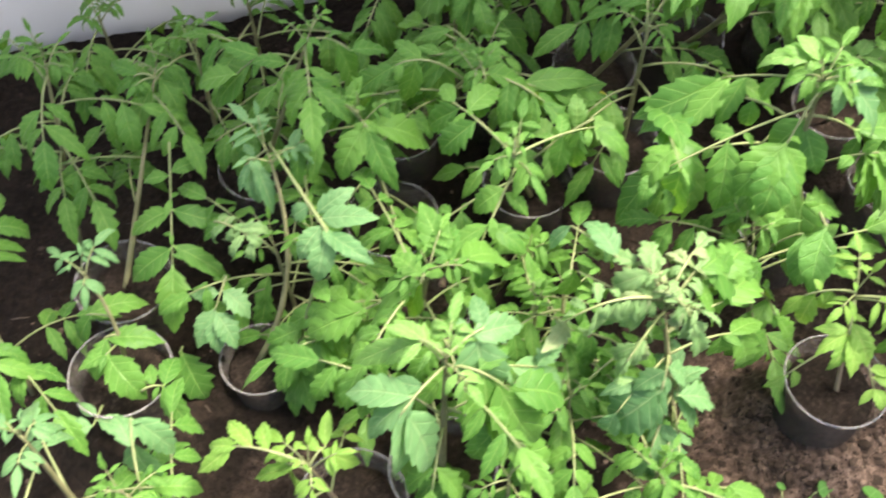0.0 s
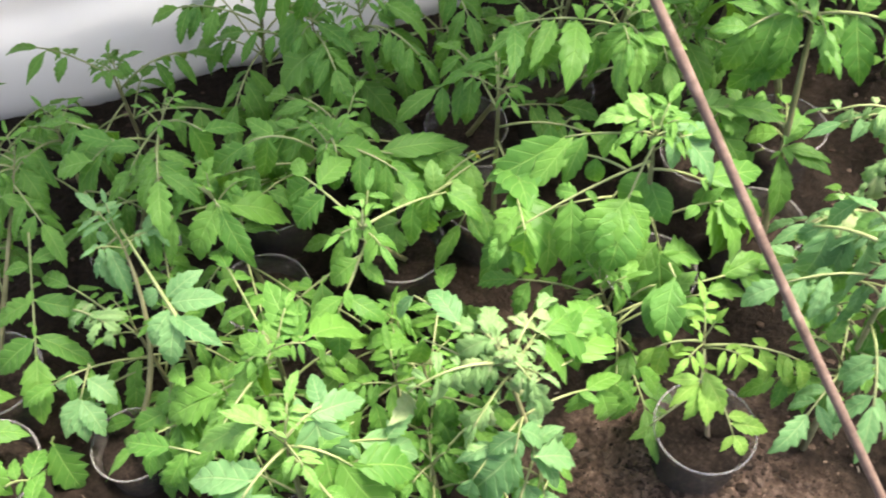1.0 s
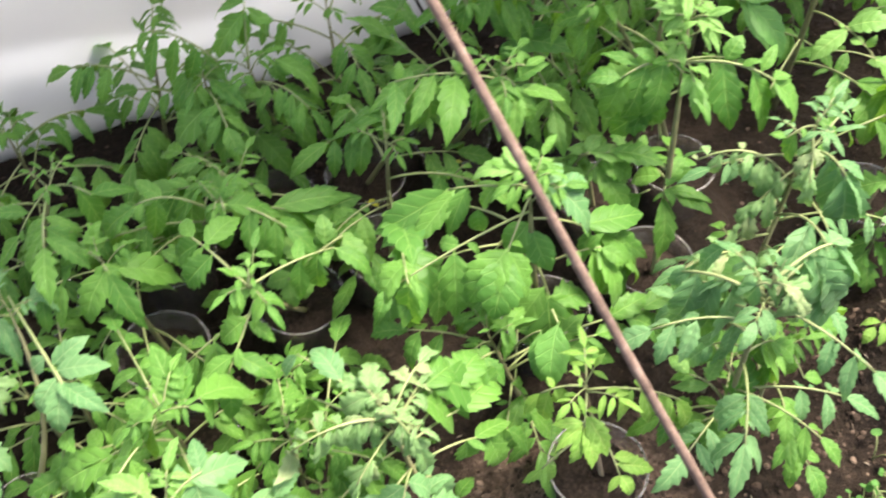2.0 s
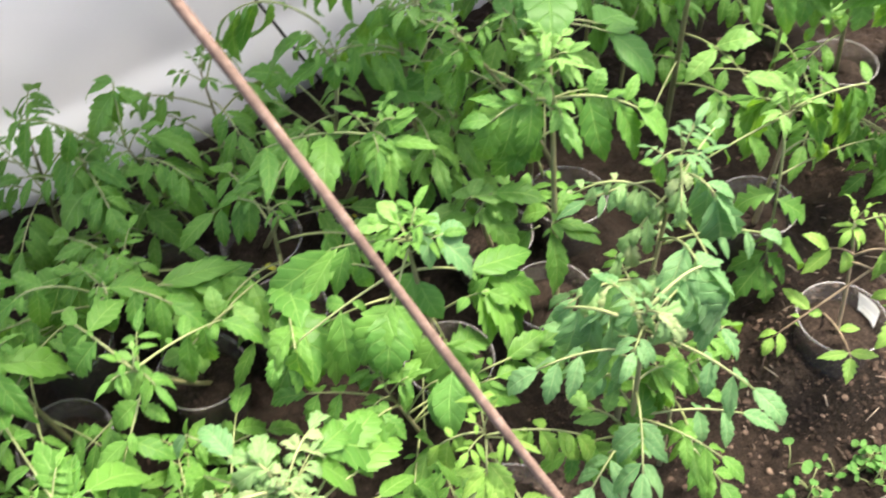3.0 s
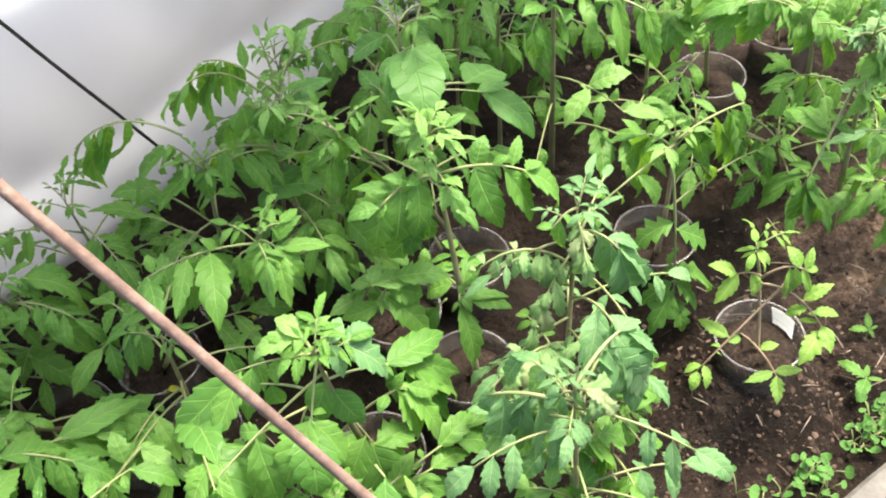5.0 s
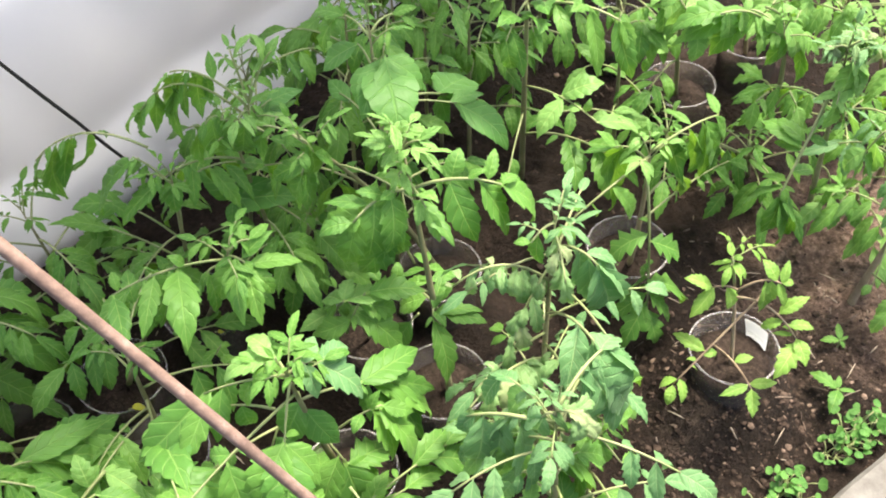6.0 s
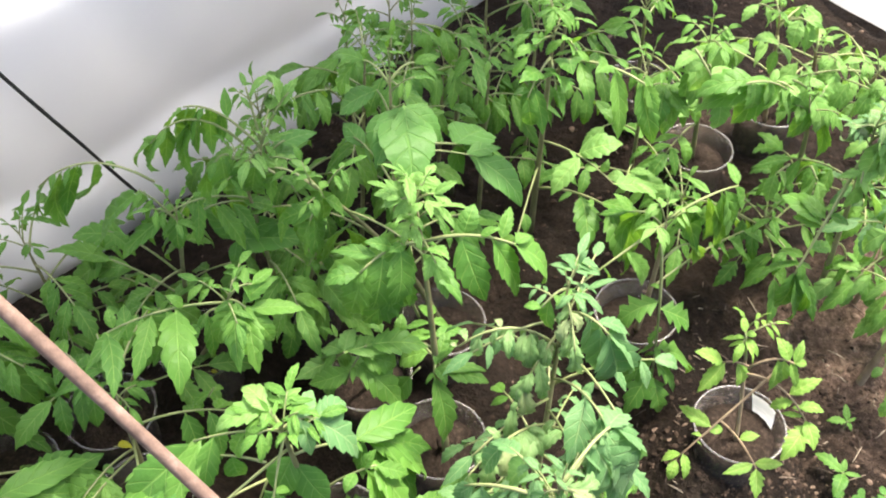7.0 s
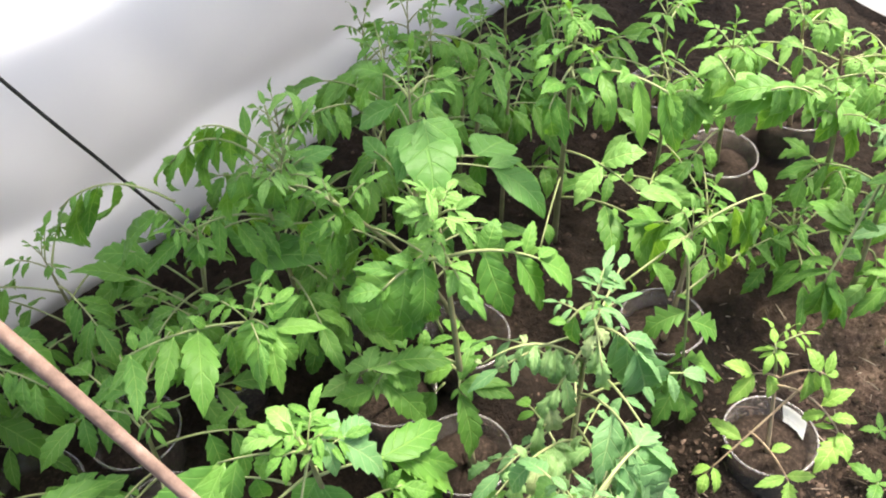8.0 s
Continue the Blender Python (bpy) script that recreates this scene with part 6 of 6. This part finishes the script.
set_leaf(plant, stem(0.90), (0.250, 0.474, 0.250), [(1.00, 0.303, 0.482, 0.190), (0.60, 0.270, 0.452, 0.200), (0.70, 0.279, 0.495, 0.240)], 0.020, wide=1.1)
set_leaf(plant, stem(0.92), (0.147, 0.502, 0.270), [(1.00, 0.128, 0.502, 0.240), (0.60, 0.180, 0.494, 0.240), (0.50, 0.160, 0.510, 0.280)], 0.020, kind='grey')
set_leaf(plant, stem(0.85), (0.152, 0.480, 0.240), [(1.00, 0.142, 0.474, 0.200), (0.60, 0.171, 0.471, 0.220)], 0.010)

plant, stem = tomato(*SPOTS["y"], (0.046, 0.392, 0.285), seed=46, fill=1, kind='leaf', top='pale', thick=0.0034)
set_leaf(plant, stem(0.85), (0.084, 0.374, 0.200), [(1.00, 0.071, 0.360, 0.180), (0.70, 0.106, 0.353, 0.160), (0.50, 0.093, 0.391, 0.220), (0.80, 0.120, 0.376, 0.180)], 0.020, wide=1.4)
set_leaf(plant, stem(0.80), (0.115, 0.409, 0.220), [(1.00, 0.134, 0.427, 0.230), (0.60, 0.088, 0.405, 0.240), (0.70, 0.144, 0.403, 0.190)], 0.020, kind='grey', wide=1.3)
set_leaf(plant, stem(0.90), (0.013, 0.357, 0.260), [(0.60, -0.018, 0.353, 0.230), (1.00, 0.015, 0.335, 0.200), (0.90, 0.042, 0.335, 0.180), (0.50, 0.006, 0.381, 0.260), (0.70, -0.030, 0.387, 0.250)], 0.010, kind='grey', wide=1.2)
set_leaf(plant, stem(0.95), (0.019, 0.405, 0.280), [(1.00, -0.035, 0.399, 0.240), (0.60, -0.005, 0.399, 0.260), (0.50, 0.012, 0.418, 0.290)], 0.020, kind='pale')
set_leaf(plant, stem(0.90), (0.090, 0.377, 0.250), [(1.00, 0.141, 0.389, 0.220), (0.60, 0.074, 0.356, 0.200), (0.80, 0.112, 0.349, 0.180), (0.50, 0.091, 0.407, 0.270)], 0.020, wide=1.3)
set_leaf(plant, stem(0.95), (0.073, 0.408, 0.285), [(1.00, 0.068, 0.435, 0.290), (0.60, 0.107, 0.424, 0.270), (0.80, 0.074, 0.374, 0.230), (0.50, 0.055, 0.415, 0.290)], 0.010, kind='grey', wide=1.2)
set_leaf(plant, stem(0.60), (0.106, 0.367, 0.170), [(1.00, 0.096, 0.347, 0.130), (0.70, 0.139, 0.349, 0.130), (0.60, 0.063, 0.359, 0.150)], 0.010, wide=1.1)

plant, stem = tomato(*SPOTS["z"], (-0.057, 0.350, 0.200), seed=47, fill=0, kind='lime', top='lime', thick=0.0024, size=0.04)
set_leaf(plant, stem(0.95), (-0.113, 0.366, 0.200), [(1.00, -0.140, 0.351, 0.180), (0.70, -0.121, 0.389, 0.200), (0.90, -0.136, 0.371, 0.190), (0.50, -0.095, 0.387, 0.200)], 0.020, kind='lime')
set_leaf(plant, stem(0.95), (-0.044, 0.362, 0.200), [(1.00, -0.045, 0.393, 0.200), (0.70, -0.017, 0.352, 0.180), (0.60, -0.059, 0.372, 0.200)], 0.010, kind='lime')
set_leaf(plant, stem(0.80), (-0.078, 0.359, 0.180), [(1.00, -0.087, 0.377, 0.180), (0.60, -0.116, 0.355, 0.150), (0.80, -0.070, 0.351, 0.140)], 0.010, kind='lime')

plant, stem = tomato(*SPOTS["z2"], (-0.256, 0.369, 0.240), seed=48, fill=1, kind='grey', top='grey', thick=0.0034, cup=False)

plant, stem = tomato(*SPOTS["z3"], (-0.196, 0.340, 0.200), seed=49, fill=1, thick=0.003, cup=False)
set_leaf(plant, stem(0.80), (-0.190, 0.392, 0.200), [(1.00, -0.158, 0.384, 0.150), (0.60, -0.204, 0.402, 0.200), (0.70, -0.187, 0.366, 0.130)], 0.020, kind='grey')

plant, stem = tomato(*SPOTS["z4"], (-0.340, 0.520, 0.240), seed=50, fill=2, thick=0.003, cup=False)

plant, stem = tomato(*SPOTS["aa2"], (0.130, 0.560, 0.150), seed=62, fill=2, low=2, thick=0.0025, cup=False)

plant, stem = tomato(*SPOTS["f4"], (0.150, 0.500, 0.180), seed=66, fill=2, thick=0.003, cup=False)

plant, stem = tomato(*SPOTS["f5"], (-0.060, 0.580, 0.170), seed=67, fill=2, thick=0.003, cup=False)

plant, stem = tomato(*SPOTS["f6"], (-0.180, 0.800, 0.200), seed=68, fill=2, thick=0.003, cup=False)

plant, stem = tomato(*SPOTS["f7"], (0.080, 0.880, 0.240), seed=69, fill=3, thick=0.003, cup=False)

plant, stem = tomato(*SPOTS["r13"], (1.045, 0.570, 0.150), seed=76, fill=1, low=1, thick=0.005, size=0.05, kind='pale', top='leaf', cup=False)
set_leaf(plant, stem(0.60), (0.986, 0.543, 0.070), [(1.00, 0.972, 0.546, 0.060), (0.70, 1.028, 0.522, 0.060)], 0.010, kind='pale')
set_leaf(plant, stem(0.60), (0.976, 0.508, 0.070), [(1.00, 0.955, 0.507, 0.040), (0.70, 0.991, 0.482, 0.050)], 0.010, kind='pale')

plant, stem = tomato(*SPOTS["n0"], (0.618, 1.118, 0.280), seed=80, fill=2, low=1, thick=0.003, size=0.058, cup=False)

plant, stem = tomato(*SPOTS["n1"], (0.662, 1.028, 0.320), seed=81, fill=2, low=1, thick=0.003, size=0.058, cup=False)

plant, stem = tomato(*SPOTS["n2"], (0.724, 1.028, 0.300), seed=82, fill=2, low=1, thick=0.003, size=0.058, cup=False)

plant, stem = tomato(*SPOTS["n3"], (0.742, 0.991, 0.280), seed=83, fill=1, low=1, thick=0.003, size=0.058, cup=False)

plant, stem = tomato(*SPOTS["n4"], (0.828, 1.031, 0.280), seed=84, fill=1, low=1, thick=0.003, size=0.058, cup=False)

plant, stem = tomato(*SPOTS["n7"], (0.711, 1.045, 0.240), seed=87, fill=2, low=1, thick=0.003, size=0.058, cup=False)

plant, stem = tomato(*SPOTS["x3"], (0.308, 0.542, 0.200), seed=90, fill=1, low=2, thick=0.003, cup=False)
set_leaf(plant, stem(0.80), (0.327, 0.539, 0.200), [(1.00, 0.312, 0.559, 0.200), (0.60, 0.348, 0.567, 0.200), (0.70, 0.327, 0.524, 0.170)], 0.020)
set_leaf(plant, stem(0.60), (0.414, 0.550, 0.150), [(1.00, 0.463, 0.563, 0.140), (0.60, 0.440, 0.541, 0.120), (0.50, 0.405, 0.568, 0.170)], 0.020)
set_leaf(plant, stem(0.50), (0.338, 0.489, 0.140), [(1.00, 0.368, 0.478, 0.100), (0.60, 0.318, 0.474, 0.120), (0.50, 0.335, 0.506, 0.160)], 0.020, wide=1.15)
set_leaf(plant, stem(0.70), (0.495, 0.571, 0.150), [(1.00, 0.535, 0.560, 0.130), (0.70, 0.503, 0.552, 0.120), (0.60, 0.476, 0.578, 0.170), (0.80, 0.514, 0.587, 0.160)], 0.030)
set_leaf(plant, stem(0.70), (0.355, 0.533, 0.200), [(1.00, 0.353, 0.495, 0.170)], 0.020, broad=True)
set_leaf(plant, stem(0.80), (0.287, 0.497, 0.220), [(1.00, 0.277, 0.520, 0.220), (0.60, 0.320, 0.496, 0.180), (0.50, 0.269, 0.490, 0.190), (0.80, 0.298, 0.482, 0.170)], 0.010, wide=1.15)
set_leaf(plant, stem(0.50), (0.315, 0.475, 0.140), [(1.00, 0.342, 0.465, 0.110), (0.60, 0.303, 0.470, 0.110), (0.50, 0.350, 0.487, 0.130)], 0.010, wide=1.15)

plant, stem = tomato(*SPOTS["m0"], (0.147, 0.413, 0.170), seed=100, fill=3, low=2, apex=3, thick=0.0026, size=0.052, cup=False)

plant, stem = tomato(*SPOTS["m1"], (0.215, 0.355, 0.140), seed=101, fill=3, low=2, apex=3, thick=0.0026, size=0.052, cup=False)

plant, stem = tomato(*SPOTS["m2"], (0.092, 0.349, 0.160), seed=102, fill=3, low=2, apex=3, thick=0.0026, size=0.052, cup=False)

plant, stem = tomato(*SPOTS["m3"], (0.127, 0.486, 0.180), seed=103, fill=3, low=2, apex=3, thick=0.0026, size=0.052, cup=False)

plant, stem = tomato(*SPOTS["m4"], (-0.014, 0.494, 0.160), seed=104, fill=3, low=2, apex=3, thick=0.0026, size=0.052, cup=False)

plant, stem = tomato(*SPOTS["m5"], (-0.097, 0.573, 0.170), seed=105, fill=3, low=2, apex=3, thick=0.0026, size=0.052, cup=False)

plant, stem = tomato(*SPOTS["o1"], (0.215, 0.945, 0.265), seed=121, fill=4, low=2, apex=3, thick=0.0026, size=0.055, cup=False)

plant, stem = tomato(*SPOTS["s2"], (1.074, 0.648, 0.130), seed=142, fill=3, low=1, thick=0.003, size=0.055, kind='pale', cup=False)

plant, stem = tomato(*SPOTS["e1"], (1.016, 0.706, 0.340), seed=201, fill=3, low=2, thick=0.003, size=0.055, kind='pale', top='pale', cup=False)

plant, stem = tomato(*SPOTS["e2"], (0.983, 0.636, 0.350), seed=202, fill=3, low=2, thick=0.003, size=0.055, kind='pale', top='pale', cup=False)

plant, stem = tomato(*SPOTS["e3"], (0.984, 0.761, 0.340), seed=203, fill=3, low=2, thick=0.003, size=0.055, kind='pale', top='pale', cup=False)

plant, stem = tomato(*SPOTS["e5"], (0.996, 0.654, 0.240), seed=205, fill=3, low=2, thick=0.003, size=0.055, kind='leaf', top='leaf', cup=False)

plant, stem = tomato(*SPOTS["e6"], (0.932, 0.711, 0.170), seed=206, fill=3, low=2, thick=0.003, size=0.055, kind='leaf', top='leaf', cup=False)

plant, stem = tomato(*SPOTS["e7"], (0.877, 0.785, 0.160), seed=207, fill=3, low=2, thick=0.003, size=0.055, kind='leaf', top='leaf', cup=False)

plant, stem = tomato(*SPOTS["e8"], (0.982, 0.581, 0.250), seed=208, fill=3, low=2, thick=0.003, size=0.055, kind='grey', top='grey', cup=False)

# ---- loose bits on the soil ----
def rough_lump(rng, r):
    """A rough clod of twenty faces."""
    g = (1 + 5 ** 0.5) / 2
    base = [(-1, g, 0), (1, g, 0), (-1, -g, 0), (1, -g, 0), (0, -1, g), (0, 1, g), (0, -1, -g), (0, 1, -g), (g, 0, -1), (g, 0, 1), (-g, 0, -1), (-g, 0, 1)]
    f = [(0, 11, 5), (0, 5, 1), (0, 1, 7), (0, 7, 10), (0, 10, 11), (1, 5, 9), (5, 11, 4), (11, 10, 2), (10, 7, 6), (7, 1, 8),
         (3, 9, 4), (3, 4, 2), (3, 2, 6), (3, 6, 8), (3, 8, 9), (4, 9, 5), (2, 4, 11), (6, 2, 10), (8, 6, 7), (9, 8, 1)]
    sx, sy, sz = rng.uniform(0.7, 1.3), rng.uniform(0.7, 1.3), rng.uniform(0.4, 0.75)
    return [Vector((x * sx, y * sy, z * sz)) * r * 0.53 * rng.uniform(0.75, 1.2) for x, y, z in base], f


rng = random.Random(11)
pieces = []
for k in range(19000):
    x, y = rng.uniform(-0.45, 1.6), rng.uniform(0.40, 1.5)
    if y > film_base(x) - 0.03 or any(math.hypot(x - cx, y - cy) < 0.052 for cx, cy in CUP_SPOTS):
        continue
    r = 0.0010 + 0.0046 * rng.random() ** 6
    if rng.random() < 0.35:
        x, y = rng.gauss(0.80, 0.13), rng.gauss(0.52, 0.07)
        r *= 0.8
    elif rng.random() < 0.25:
        x, y = rng.gauss(0.37, 0.08), rng.gauss(0.42, 0.04)
    v, f = rough_lump(rng, r)
    z = ground_height(x, y)
    pieces.append(([p + Vector((x, y, z + r * 0.02)) for p in v], f))
tagged(new("soil_clods", mesh_of("soil_clods", *joined(pieces), CLOD, smooth=False)), "crumbs and clods of dark brown soil over the bed", "soil", kind="stuff")
pieces = []
for k in range(420):
    x, y = rng.uniform(-0.4, 1.5), rng.uniform(0.42, 1.4)
    if rng.random() < 0.55:
        x, y = rng.gauss(0.92, 0.16), rng.gauss(0.60, 0.10)
    if y > film_base(x) - 0.05 or any(math.hypot(x - cx, y - cy) < 0.055 for cx, cy in CUP_SPOTS):
        continue
    a, n = rng.uniform(0, 6.28), 0.003 + 0.012 * rng.random() ** 3
    d = Vector((math.cos(a), math.sin(a), rng.uniform(-0.15, 0.25))) * n
    p = Vector((x, y, ground_height(x, y) + 0.003))
    pieces.append(tube([p - d, p + Vector((0, 0, n * 0.1)), p + d], [0.0005, 0.0008, 0.0004], 4))
tagged(new("straw_bits", mesh_of("straw_bits", *joined(pieces), STRAW)), "dry pale straw bits and wood splinters on the soil", "straw", kind="stuff")
